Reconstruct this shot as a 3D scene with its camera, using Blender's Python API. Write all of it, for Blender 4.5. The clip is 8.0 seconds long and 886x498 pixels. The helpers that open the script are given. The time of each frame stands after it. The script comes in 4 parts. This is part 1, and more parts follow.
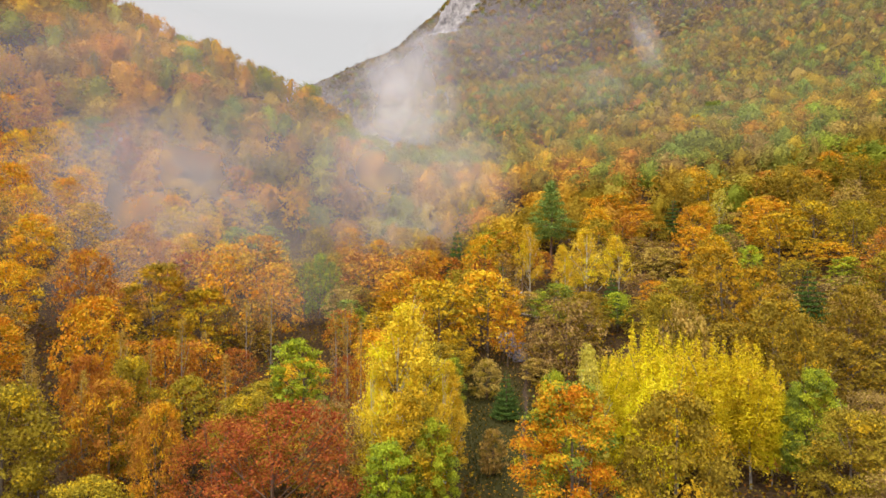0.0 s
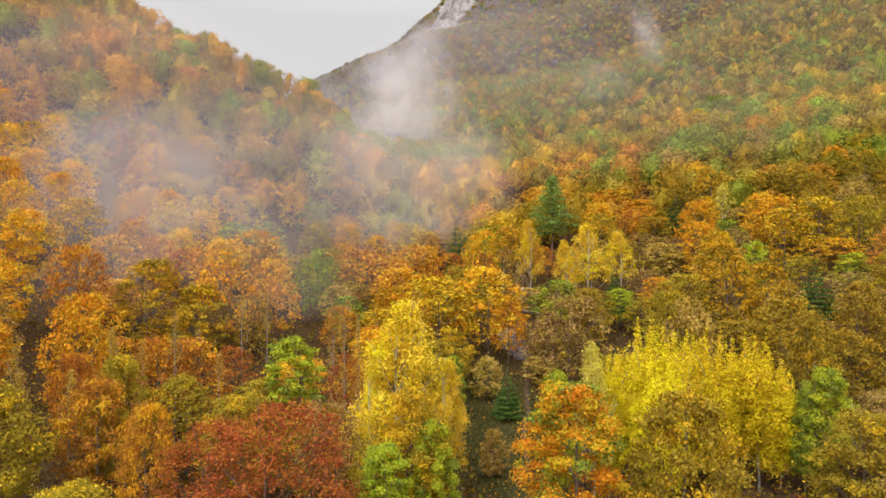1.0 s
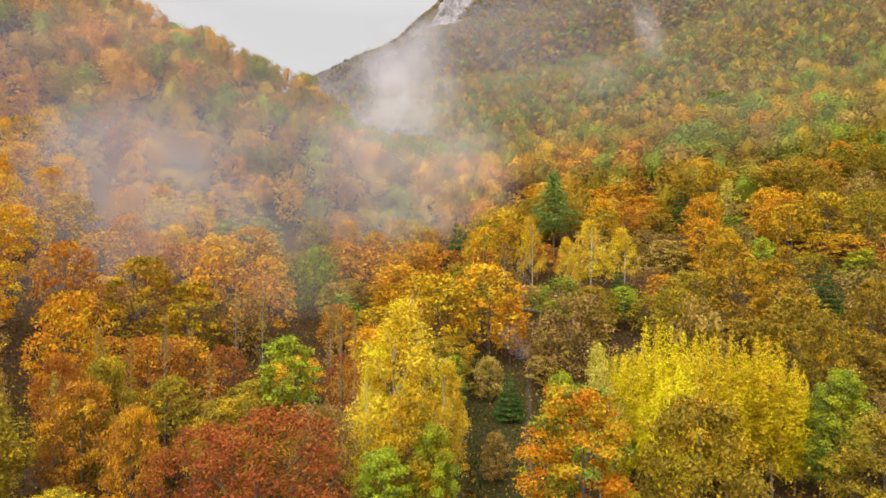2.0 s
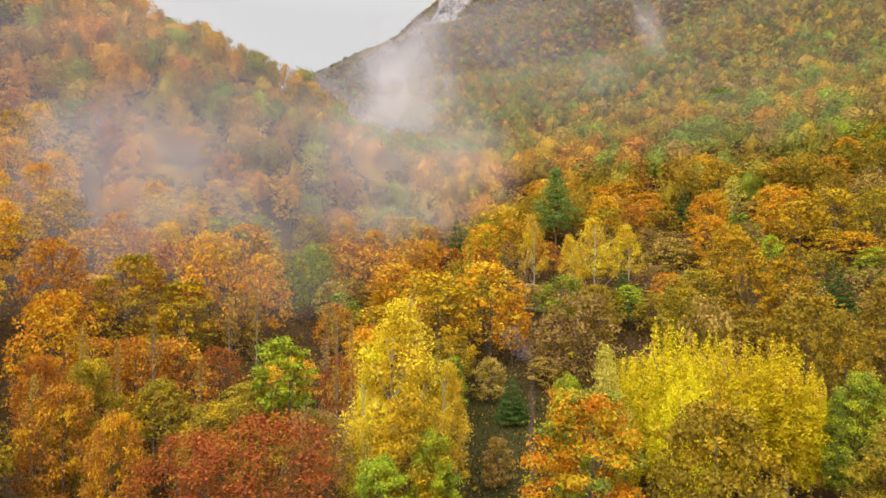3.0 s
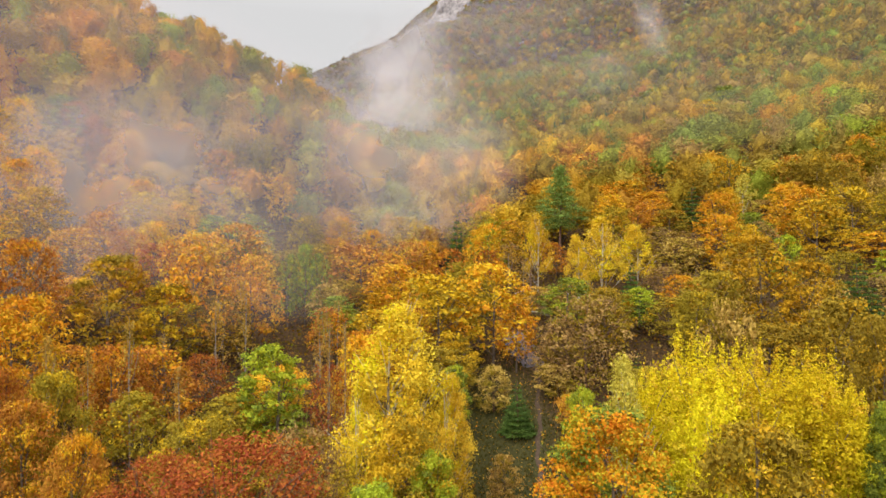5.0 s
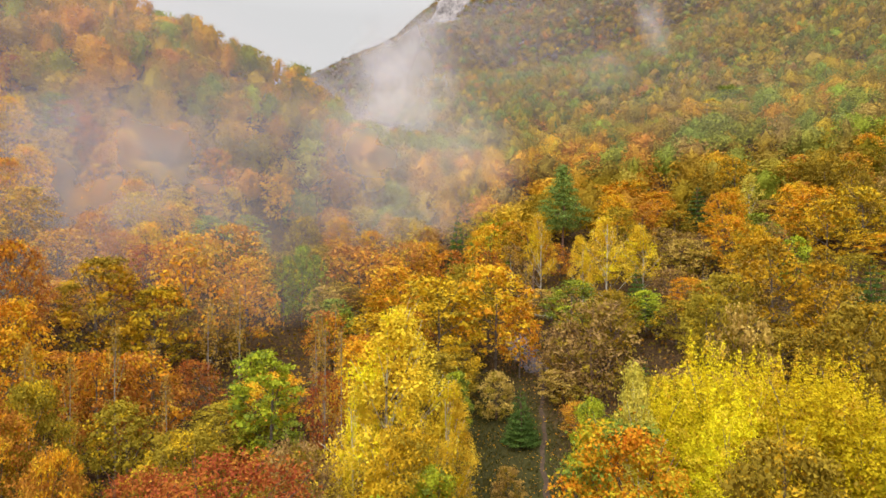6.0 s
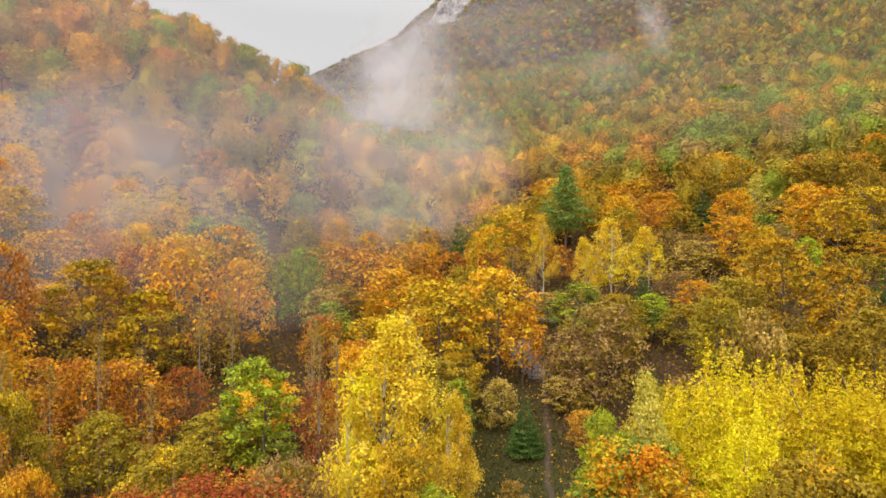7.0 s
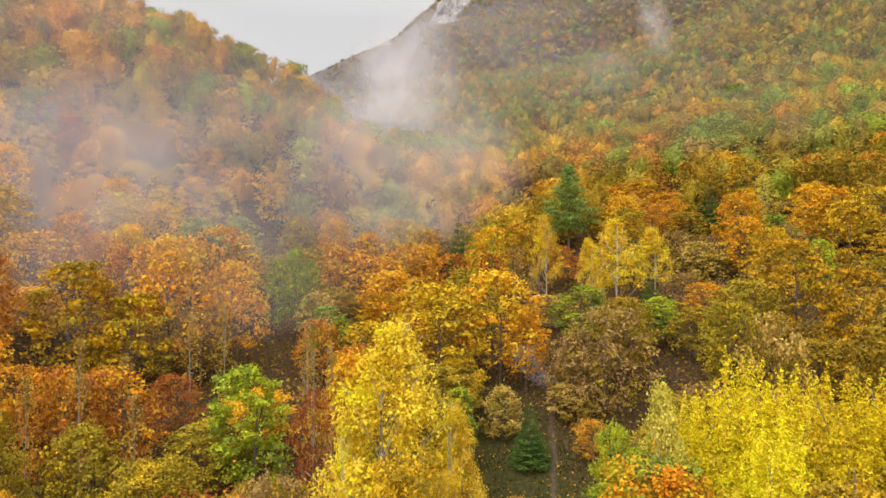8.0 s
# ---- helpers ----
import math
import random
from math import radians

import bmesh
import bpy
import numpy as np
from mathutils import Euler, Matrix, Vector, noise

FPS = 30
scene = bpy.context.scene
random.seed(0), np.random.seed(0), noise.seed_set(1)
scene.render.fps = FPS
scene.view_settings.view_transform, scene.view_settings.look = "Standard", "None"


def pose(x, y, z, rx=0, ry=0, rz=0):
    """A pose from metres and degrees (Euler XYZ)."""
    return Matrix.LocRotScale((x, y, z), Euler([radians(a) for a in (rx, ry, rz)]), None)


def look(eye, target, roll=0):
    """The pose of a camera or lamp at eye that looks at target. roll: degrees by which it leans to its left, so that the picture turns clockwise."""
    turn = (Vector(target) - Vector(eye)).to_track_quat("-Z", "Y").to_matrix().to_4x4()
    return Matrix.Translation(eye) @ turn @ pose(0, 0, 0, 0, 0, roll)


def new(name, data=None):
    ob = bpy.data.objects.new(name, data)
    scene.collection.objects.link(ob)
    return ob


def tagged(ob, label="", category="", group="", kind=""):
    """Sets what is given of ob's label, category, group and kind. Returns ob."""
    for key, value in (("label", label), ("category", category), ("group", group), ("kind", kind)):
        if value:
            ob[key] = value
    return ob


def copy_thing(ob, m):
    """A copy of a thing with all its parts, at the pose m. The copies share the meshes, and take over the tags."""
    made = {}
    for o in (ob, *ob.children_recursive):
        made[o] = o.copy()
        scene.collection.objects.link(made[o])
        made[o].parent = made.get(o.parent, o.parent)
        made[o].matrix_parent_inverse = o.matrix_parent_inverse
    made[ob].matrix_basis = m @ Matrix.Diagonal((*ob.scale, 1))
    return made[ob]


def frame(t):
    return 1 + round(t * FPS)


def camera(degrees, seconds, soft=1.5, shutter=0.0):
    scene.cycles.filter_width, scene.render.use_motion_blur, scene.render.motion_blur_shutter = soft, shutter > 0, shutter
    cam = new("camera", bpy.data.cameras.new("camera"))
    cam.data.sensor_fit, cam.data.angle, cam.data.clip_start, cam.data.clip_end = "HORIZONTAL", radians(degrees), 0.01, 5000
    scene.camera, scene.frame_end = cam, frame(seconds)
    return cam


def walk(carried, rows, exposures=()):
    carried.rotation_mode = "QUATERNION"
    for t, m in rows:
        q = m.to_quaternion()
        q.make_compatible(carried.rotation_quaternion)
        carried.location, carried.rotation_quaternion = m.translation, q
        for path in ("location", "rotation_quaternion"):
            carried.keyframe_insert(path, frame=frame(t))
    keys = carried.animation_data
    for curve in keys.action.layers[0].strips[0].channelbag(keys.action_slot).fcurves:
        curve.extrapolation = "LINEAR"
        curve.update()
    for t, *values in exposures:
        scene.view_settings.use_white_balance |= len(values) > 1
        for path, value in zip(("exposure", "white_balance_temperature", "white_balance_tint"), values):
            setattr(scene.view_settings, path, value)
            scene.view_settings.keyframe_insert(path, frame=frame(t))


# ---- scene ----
# ---------------------------------------------------------------- camera
cam = camera(72, 8.0, soft=1.6)
# seconds, place in metres, yaw and pitch in degrees
PATH = [
    (0, -0.00, 0.00, -0.00, -1.68, 0.46),
    (0.5, 0.02, 0.83, -0.01, -1.70, 0.30),
    (1, 0.05, 1.87, -0.03, -1.72, 0.07),
    (1.5, 0.07, 2.99, -0.06, -1.74, -0.07),
    (3, 0.09, 6.88, -0.23, -1.81, -0.32),
    (3.5, 0.08, 8.08, -0.27, -1.83, -0.33),
    (4, 0.07, 9.38, -0.29, -1.86, -0.32),
    (4.5, 0.04, 10.56, -0.31, -1.89, -0.28),
    (6, 0.00, 14.46, -0.19, -1.93, -0.17),
    (6.5, 0.01, 15.71, -0.13, -1.93, -0.13),
    (7, 0.02, 17.13, -0.06, -1.94, -0.07),
    (7.5, 0.01, 18.49, -0.02, -1.96, -0.03),
    (8, 0.00, 20.00, 0.00, -1.98, 0.02),
]
walk(cam, [(t, pose(x, y, z, 90 + pitch, 0, yaw)) for t, x, y, z, yaw, pitch in PATH])

# ---------------------------------------------------------------- overcast sky and soft sun
SUN_UP, SUN_TURN = radians(52), radians(215)
world = bpy.data.worlds.new("overcast_sky")
scene.world = world
world.use_nodes = True
wn, wl = world.node_tree.nodes, world.node_tree.links
sky = wn.new("ShaderNodeTexSky")
sky.sky_type = "NISHITA"
sky.sun_disc = False
sky.sun_elevation, sky.sun_rotation = SUN_UP, SUN_TURN
sky.dust_density = 4.0
clear = wn["Background"]
clear.inputs["Strength"].default_value = 0.05
wl.new(sky.outputs["Color"], clear.inputs["Color"])
cloud = wn.new("ShaderNodeBackground")
cloud.inputs["Color"].default_value = (0.75, 0.745, 0.745, 1)
# an overcast sky is about three times as bright overhead as at the horizon
way = wn.new("ShaderNodeTexCoord")
height = wn.new("ShaderNodeSeparateXYZ")
brighter = wn.new("ShaderNodeMapRange")
brighter.inputs["From Min"].default_value, brighter.inputs["From Max"].default_value = 0.35, 1.0
brighter.inputs["To Min"].default_value, brighter.inputs["To Max"].default_value = 1.0, 3.0
wl.new(way.outputs["Generated"], height.inputs[0])
wl.new(height.outputs["Z"], brighter.inputs["Value"])
wl.new(brighter.outputs["Result"], cloud.inputs["Strength"])
both = wn.new("ShaderNodeMixShader")
both.inputs[0].default_value = 0.96
wl.new(clear.outputs[0], both.inputs[1])
wl.new(cloud.outputs[0], both.inputs[2])
wl.new(both.outputs[0], wn["World Output"].inputs["Surface"])

sun = new("sun", bpy.data.lights.new("sun", "SUN"))
sun.data.energy, sun.data.angle, sun.data.color = 2.7, radians(45), (1.0, 0.96, 0.9)
sun.matrix_basis = look((0, 0, 0), (math.sin(SUN_TURN) * -math.cos(SUN_UP), math.cos(SUN_TURN) * -math.cos(SUN_UP), -math.sin(SUN_UP)))
scene.view_settings.exposure = -0.05


# ---------------------------------------------------------------- materials
def material(name):
    m = bpy.data.materials.new(name)
    m.use_nodes = True
    p = m.node_tree.nodes["Principled BSDF"]
    p.inputs["Specular IOR Level"].default_value = 0.08
    return m, m.node_tree.nodes, m.node_tree.links, p


def noise_tex(n, l, scale, detail=6.0, rough=0.6, coords="Object"):
    tc = n.new("ShaderNodeTexCoord")
    t = n.new("ShaderNodeTexNoise")
    t.inputs["Scale"].default_value, t.inputs["Detail"].default_value, t.inputs["Roughness"].default_value = scale, detail, rough
    l.new(tc.outputs[coords], t.inputs["Vector"])
    return t


def ramp(n, l, source, stops):
    r = n.new("ShaderNodeValToRGB")
    while len(r.color_ramp.elements) < len(stops):
        r.color_ramp.elements.new(0.5)
    for e, (at, colour) in zip(r.color_ramp.elements, stops):
        e.position, e.color = at, (*colour, 1)
    l.new(source, r.inputs["Fac"])
    return r


def bump(n, l, source, strength, distance, bsdf):
    b = n.new("ShaderNodeBump")
    b.inputs["Strength"].default_value, b.inputs["Distance"].default_value = strength, distance
    l.new(source, b.inputs["Height"])
    l.new(b.outputs["Normal"], bsdf.inputs["Normal"])


def leaf_material(name, gloss, through_light, grain=0.0):
    """Leaves: colour from the mesh's leaf_colour, varied from tree to tree, with light shining through; grain: leaf-sized relief, per metre."""
    m, n, l, p = material(name)
    a = n.new("ShaderNodeAttribute")
    a.attribute_name = "leaf_colour"
    info = n.new("ShaderNodeObjectInfo")
    hsv = n.new("ShaderNodeHueSaturation")
    for socket, low, high in (("Value", 0.91, 1.09), ("Hue", 0.488, 0.508)):
        mr = n.new("ShaderNodeMapRange")
        mr.inputs["To Min"].default_value, mr.inputs["To Max"].default_value = low, high
        l.new(info.outputs["Random"], mr.inputs["Value"])
        l.new(mr.outputs["Result"], hsv.inputs[socket])
    l.new(a.outputs["Color"], hsv.inputs["Color"])
    if grain:
        fine = noise_tex(n, l, grain, 5.0, 0.75)
        spots = ramp(n, l, fine.outputs["Fac"], ((0.36, (0.6, 0.56, 0.5)), (0.5, (1.0, 1.0, 1.0)), (0.66, (1.28, 1.3, 1.2))))
        times = n.new("ShaderNodeMix")
        times.data_type, times.blend_type = "RGBA", "MULTIPLY"
        times.inputs[0].default_value = 1.0
        l.new(a.outputs["Color"], times.inputs[6])
        l.new(spots.outputs["Color"], times.inputs[7])
        l.new(times.outputs[2], hsv.inputs["Color"])
        bump(n, l, fine.outputs["Fac"], 1.0, 0.6 / grain, p)
    l.new(hsv.outputs["Color"], p.inputs["Base Color"])
    p.inputs["Roughness"].default_value, p.inputs["Specular IOR Level"].default_value = gloss, 0.03
    t = n.new("ShaderNodeBsdfTranslucent")
    l.new(hsv.outputs["Color"], t.inputs["Color"])
    mix = n.new("ShaderNodeMixShader")
    mix.inputs[0].default_value = through_light
    l.new(p.outputs[0], mix.inputs[1])
    l.new(t.outputs[0], mix.inputs[2])
    l.new(mix.outputs[0], n["Material Output"].inputs["Surface"])
    return m


LEAF = leaf_material("autumn_leaf", 0.65, 0.10)
NEEDLE = leaf_material("needles", 0.55, 0.15)
FOLIAGE = leaf_material("far_foliage", 0.75, 0.05, 2.2)


def bark_material(name, low, high, marks=None):
    m, n, l, p = material(name)
    t = noise_tex(n, l, 3.5)
    r = ramp(n, l, t.outputs["Fac"], ((0.3, low), (0.7, high)))
    if marks:
        w = noise_tex(n, l, 1.6, 3.0)
        k = ramp(n, l, w.outputs["Fac"], ((0.56, (0, 0, 0)), (0.62, (1, 1, 1))))
        mix = n.new("ShaderNodeMix")
        mix.data_type = "RGBA"
        l.new(k.outputs["Color"], mix.inputs[0])
        l.new(r.outputs["Color"], mix.inputs[6])
        mix.inputs[7].default_value = (*marks, 1)
        l.new(mix.outputs[2], p.inputs["Base Color"])
    else:
        l.new(r.outputs["Color"], p.inputs["Base Color"])
    p.inputs["Roughness"].default_value = 0.85
    bump(n, l, t.outputs["Fac"], 0.5, 0.04, p)
    return m


BARK = bark_material("grey_bark", (0.10, 0.075, 0.055), (0.26, 0.21, 0.165))
TWIG = bark_material("brown_twig", (0.12, 0.07, 0.045), (0.25, 0.16, 0.11))
PALE_BARK = bark_material("pale_grey_bark", (0.22, 0.19, 0.16), (0.42, 0.38, 0.33))
BIRCH_BARK = bark_material("birch_bark", (0.5, 0.46, 0.40), (0.72, 0.69, 0.63), (0.09, 0.07, 0.06))
PINE_BARK = bark_material("pine_bark", (0.12, 0.07, 0.05), (0.28, 0.17, 0.12))


def ground_material():
    """Leaf litter, with grass in the clearing by the footpath."""
    m, n, l, p = material("forest_floor")
    fine, broad = noise_tex(n, l, 2.4, 8.0, 0.7), noise_tex(n, l, 0.12, 4.0)
    litter = ramp(n, l, fine.outputs["Fac"], ((0.28, (0.03, 0.02, 0.012)), (0.5, (0.075, 0.045, 0.022)), (0.72, (0.17, 0.10, 0.04))))
    grass = ramp(n, l, fine.outputs["Fac"], ((0.3, (0.03, 0.028, 0.01)), (0.55, (0.06, 0.056, 0.018)), (0.75, (0.12, 0.085, 0.03))))
    tc = n.new("ShaderNodeTexCoord")
    away = n.new("ShaderNodeVectorMath")
    away.operation = "MULTIPLY_ADD"
    away.inputs[1].default_value, away.inputs[2].default_value = (0.14, 0.055, 0), (-1.26, -4.29, 0)
    l.new(tc.outputs["Object"], away.inputs[0])
    far = n.new("ShaderNodeVectorMath")
    far.operation = "LENGTH"
    l.new(away.outputs[0], far.inputs[0])
    ragged = n.new("ShaderNodeMath")
    ragged.operation = "ADD"
    l.new(far.outputs["Value"], ragged.inputs[0])
    l.new(broad.outputs["Fac"], ragged.inputs[1])
    mr = n.new("ShaderNodeMapRange")
    mr.inputs["From Min"].default_value, mr.inputs["From Max"].default_value = 1.2, 1.7
    mr.inputs["To Min"].default_value, mr.inputs["To Max"].default_value = 1.0, 0.0
    l.new(ragged.outputs[0], mr.inputs["Value"])
    mix = n.new("ShaderNodeMix")
    mix.data_type = "RGBA"
    l.new(mr.outputs["Result"], mix.inputs[0])
    l.new(litter.outputs["Color"], mix.inputs[6])
    l.new(grass.outputs["Color"], mix.inputs[7])
    l.new(mix.outputs[2], p.inputs["Base Color"])
    p.inputs["Roughness"].default_value = 0.95
    bump(n, l, fine.outputs["Fac"], 0.8, 0.15, p)
    return m


def earth_material(name, low, high, scale):
    m, n, l, p = material(name)
    t = noise_tex(n, l, scale, 8.0, 0.7)
    r = ramp(n, l, t.outputs["Fac"], ((0.3, low), (0.7, high)))
    l.new(r.outputs["Color"], p.inputs["Base Color"])
    p.inputs["Roughness"].default_value = 0.95
    bump(n, l, t.outputs["Fac"], 0.6, 0.05, p)
    return m


FLOOR = ground_material()
DIRT = earth_material("trodden_earth", (0.05, 0.034, 0.023), (0.125, 0.085, 0.058), 2.0)
GRAVEL = earth_material("grey_gravel", (0.08, 0.068, 0.075), (0.22, 0.19, 0.2), 1.2)
LIMESTONE = earth_material("limestone", (0.10, 0.09, 0.105), (0.58, 0.53, 0.51), 0.11)


def mist_material(name, scale, low, high, colour):
    """Drifting mist: white, thin, thinning out to nothing at its rim, in streaks."""
    m, n, l, p = material(name)
    thick = n.new("ShaderNodeAttribute")
    thick.attribute_name = "thickness"
    tc = n.new("ShaderNodeTexCoord")
    t = n.new("ShaderNodeTexNoise")
    t.inputs["Scale"].default_value, t.inputs["Detail"].default_value, t.inputs["Roughness"].default_value = scale, 4.0, 0.5
    t.inputs["Distortion"].default_value = 0.6
    l.new(tc.outputs["Object"], t.inputs["Vector"])
    mr = n.new("ShaderNodeMapRange")
    mr.inputs["From Min"].default_value, mr.inputs["From Max"].default_value = low, high
    l.new(t.outputs["Fac"], mr.inputs["Value"])
    alpha = n.new("ShaderNodeMath")
    alpha.operation = "MULTIPLY"
    l.new(mr.outputs["Result"], alpha.inputs[0])
    l.new(thick.outputs["Fac"], alpha.inputs[1])
    d, back = n.new("ShaderNodeBsdfDiffuse"), n.new("ShaderNodeBsdfTranslucent")
    for b in (d, back):
        b.inputs["Color"].default_value = (*colour, 1)
    body, clear_part, mix = n.new("ShaderNodeMixShader"), n.new("ShaderNodeBsdfTransparent"), n.new("ShaderNodeMixShader")
    l.new(d.outputs[0], body.inputs[1])
    l.new(back.outputs[0], body.inputs[2])
    l.new(alpha.outputs[0], mix.inputs[0])
    l.new(clear_part.outputs[0], mix.inputs[1])
    l.new(body.outputs[0], mix.inputs[2])
    l.new(mix.outputs[0], n["Material Output"].inputs["Surface"])
    n.remove(p)
    return m


MIST = mist_material("mist", 0.045, 0.24, 0.56, (0.97, 0.93, 0.99))
HAZE = mist_material("haze", 0.012, -0.6, 0.9, (0.9, 0.86, 0.96))


# ---------------------------------------------------------------- lie of the land
FLOOR_Y = (-600, -100, 0, 50, 78, 86, 124, 139, 182, 215, 248, 348, 420, 643, 944, 1400, 1500, 1700, 3000, 6000)
FLOOR_Z = (-62, -44, -34, -27.5, -23.2, -20.5, -9, -4.5, 7, 18, 26, 58, 86, 166, 328, 540, 575, 560, 400, 300)


def smooth(v, a, b):
    s = np.clip((v - a) / (b - a), 0, 1)
    return s * s * (3 - 2 * s)


def softplus(v, w):
    return w * np.logaddexp(0, v / w)


def ground(x, y):
    """Height of the valley's ground: a rising floor, a spur on one side, a long slope on the other, a mountain behind."""
    x, y = np.asarray(x, float), np.asarray(y, float)
    z = sum(np.interp(y + o, FLOOR_Y, FLOOR_Z) for o in (-10, -5, 0, 5, 10)) / 5
    r = np.clip(x - 10, 0, 700)
    z = z + 0.1 * r + 0.0005 * np.minimum(r, 420) ** 2
    l = np.clip(10 - x, 0, 900)
    near = 1 - smooth(y, 300, 430)
    spur = 0.46 * softplus(np.minimum(l, 260) - 42 * (1 - smooth(y, 125, 192)), 8.0)
    spur = spur + 9 * smooth(y, 190, 225) * smooth(l, 20, 60)
    fall = 0.75 * np.minimum(softplus(y - 230, 10.0), 190) * smooth(l, 12, 45)
    z = z + near * (spur - fall) - (1 - near) * (0.62 * l + 14 * smooth(y, 1200, 1450))
    z = z - 8 * np.exp(-((x + 10) / 28) ** 2 - ((y - 138) / 24) ** 2)  # the gully
    z = z + 0.7 * np.sin(x * 0.11 + 1.3) * np.sin(y * 0.09) * smooth(np.hypot(x - 12, y - 80), 20, 60)
    z = z + 66 * smooth(x, 0, 90) * smooth(y, 1150, 1420)  # the rocky top
    z = z + (10 * smooth(-x, 170, 250) - 21 * np.exp(-((x + 72) / 46) ** 2)) * smooth(y, 1100, 1300)
    z = z - 34 * np.exp(-((x - 15) / 48) ** 2 - ((y - 1115) / 95) ** 2)  # the hollow below the cliff
    z = z + 46 * smooth(x, 55, 125) * smooth(y, 1000, 1120) * (1 - smooth(y, 1150, 1250))
    return z + 6 * np.sin(x * 0.017 + 2) * np.sin(y * 0.013 + 1) * smooth(y, 380, 700)


# ---------------------------------------------------------------- mesh helpers
def mesh_from(name, verts, faces, mat, colours=None, smooth_faces=False, inner=0):
    """A mesh from arrays: faces is (n, 3) or (n, 4); colours one a vertex; inner: how many of the last faces are dense foliage."""
    verts, faces = np.asarray(verts, np.float32), np.asarray(faces, np.int32)
    me = bpy.data.meshes.new(name)
    k = faces.shape[1]
    me.vertices.add(len(verts))
    me.vertices.foreach_set("co", verts.ravel())
    me.loops.add(faces.size)
    me.loops.foreach_set("vertex_index", faces.ravel())
    me.polygons.add(len(faces))
    me.polygons.foreach_set("loop_start", np.arange(len(faces), dtype=np.int32) * k)
    if smooth_faces:
        me.polygons.foreach_set("use_smooth", np.ones(len(faces), bool))
    me.update(calc_edges=True)
    if colours is not None:
        at = me.attributes.new("leaf_colour", "FLOAT_COLOR", "POINT")
        at.data.foreach_set("color", np.c_[colours, np.ones(len(colours))].astype(np.float32).ravel())
    me.materials.append(mat)
    if inner:
        me.materials.append(FOLIAGE)
        which = np.zeros(len(faces), np.int32)
        which[-inner:] = 1
        me.polygons.foreach_set("material_index", which)
        me.polygons.foreach_set("use_smooth", which.astype(bool))
    return me


def child(name, mesh, parent, label=""):
    ob = new(name, mesh)
    ob.parent = parent
    return tagged(ob, label)


def tubes(lines, sides):
    """Tapered tubes along lines of (points, radii)."""
    vs, fs, base = [], [], 0
    ring = np.linspace(0, 2 * np.pi, sides, endpoint=False)
    for pts, rad in lines:
        pts = np.asarray(pts, float)
        d = np.gradient(pts, axis=0)
        d /= np.linalg.norm(d, axis=1, keepdims=True) + 1e-9
        side = np.cross(d, (0.31, 0.95, 0.05))
        side /= np.linalg.norm(side, axis=1, keepdims=True) + 1e-9
        other = np.cross(d, side)
        for p, s, o, r in zip(pts, side, other, rad):
            vs.append(p + r * (np.cos(ring)[:, None] * s + np.sin(ring)[:, None] * o))
        for i in range(len(pts) - 1):
            for j in range(sides):
                a, b = base + i * sides + j, base + i * sides + (j + 1) % sides
                fs.append((a, b, b + sides, a + sides))
        base += len(pts) * sides
    return np.concatenate(vs), np.array(fs)


def leaves(rng, centres, facing, size, wild=1.0):
    """Small three-cornered leaf sprays at centres, each turned roughly to its facing."""
    n = len(centres)
    nrm = facing + rng.normal(0, wild, (n, 3))
    nrm /= np.linalg.norm(nrm, axis=1, keepdims=True)
    u = np.cross(nrm, rng.normal(0, 1, (n, 3)))
    u /= np.linalg.norm(u, axis=1, keepdims=True)
    v = np.cross(nrm, u)
    s = (size * rng.uniform(0.55, 1.5, n))[:, None]
    w = rng.uniform(0.55, 0.95, n)[:, None]
    c = np.stack([centres - u * s, centres + u * s * 0.7 - v * s * w, centres + u * s * 0.6 + v * s * w], 1)
    return c.reshape(-1, 3), np.arange(3 * n).reshape(-1, 3)


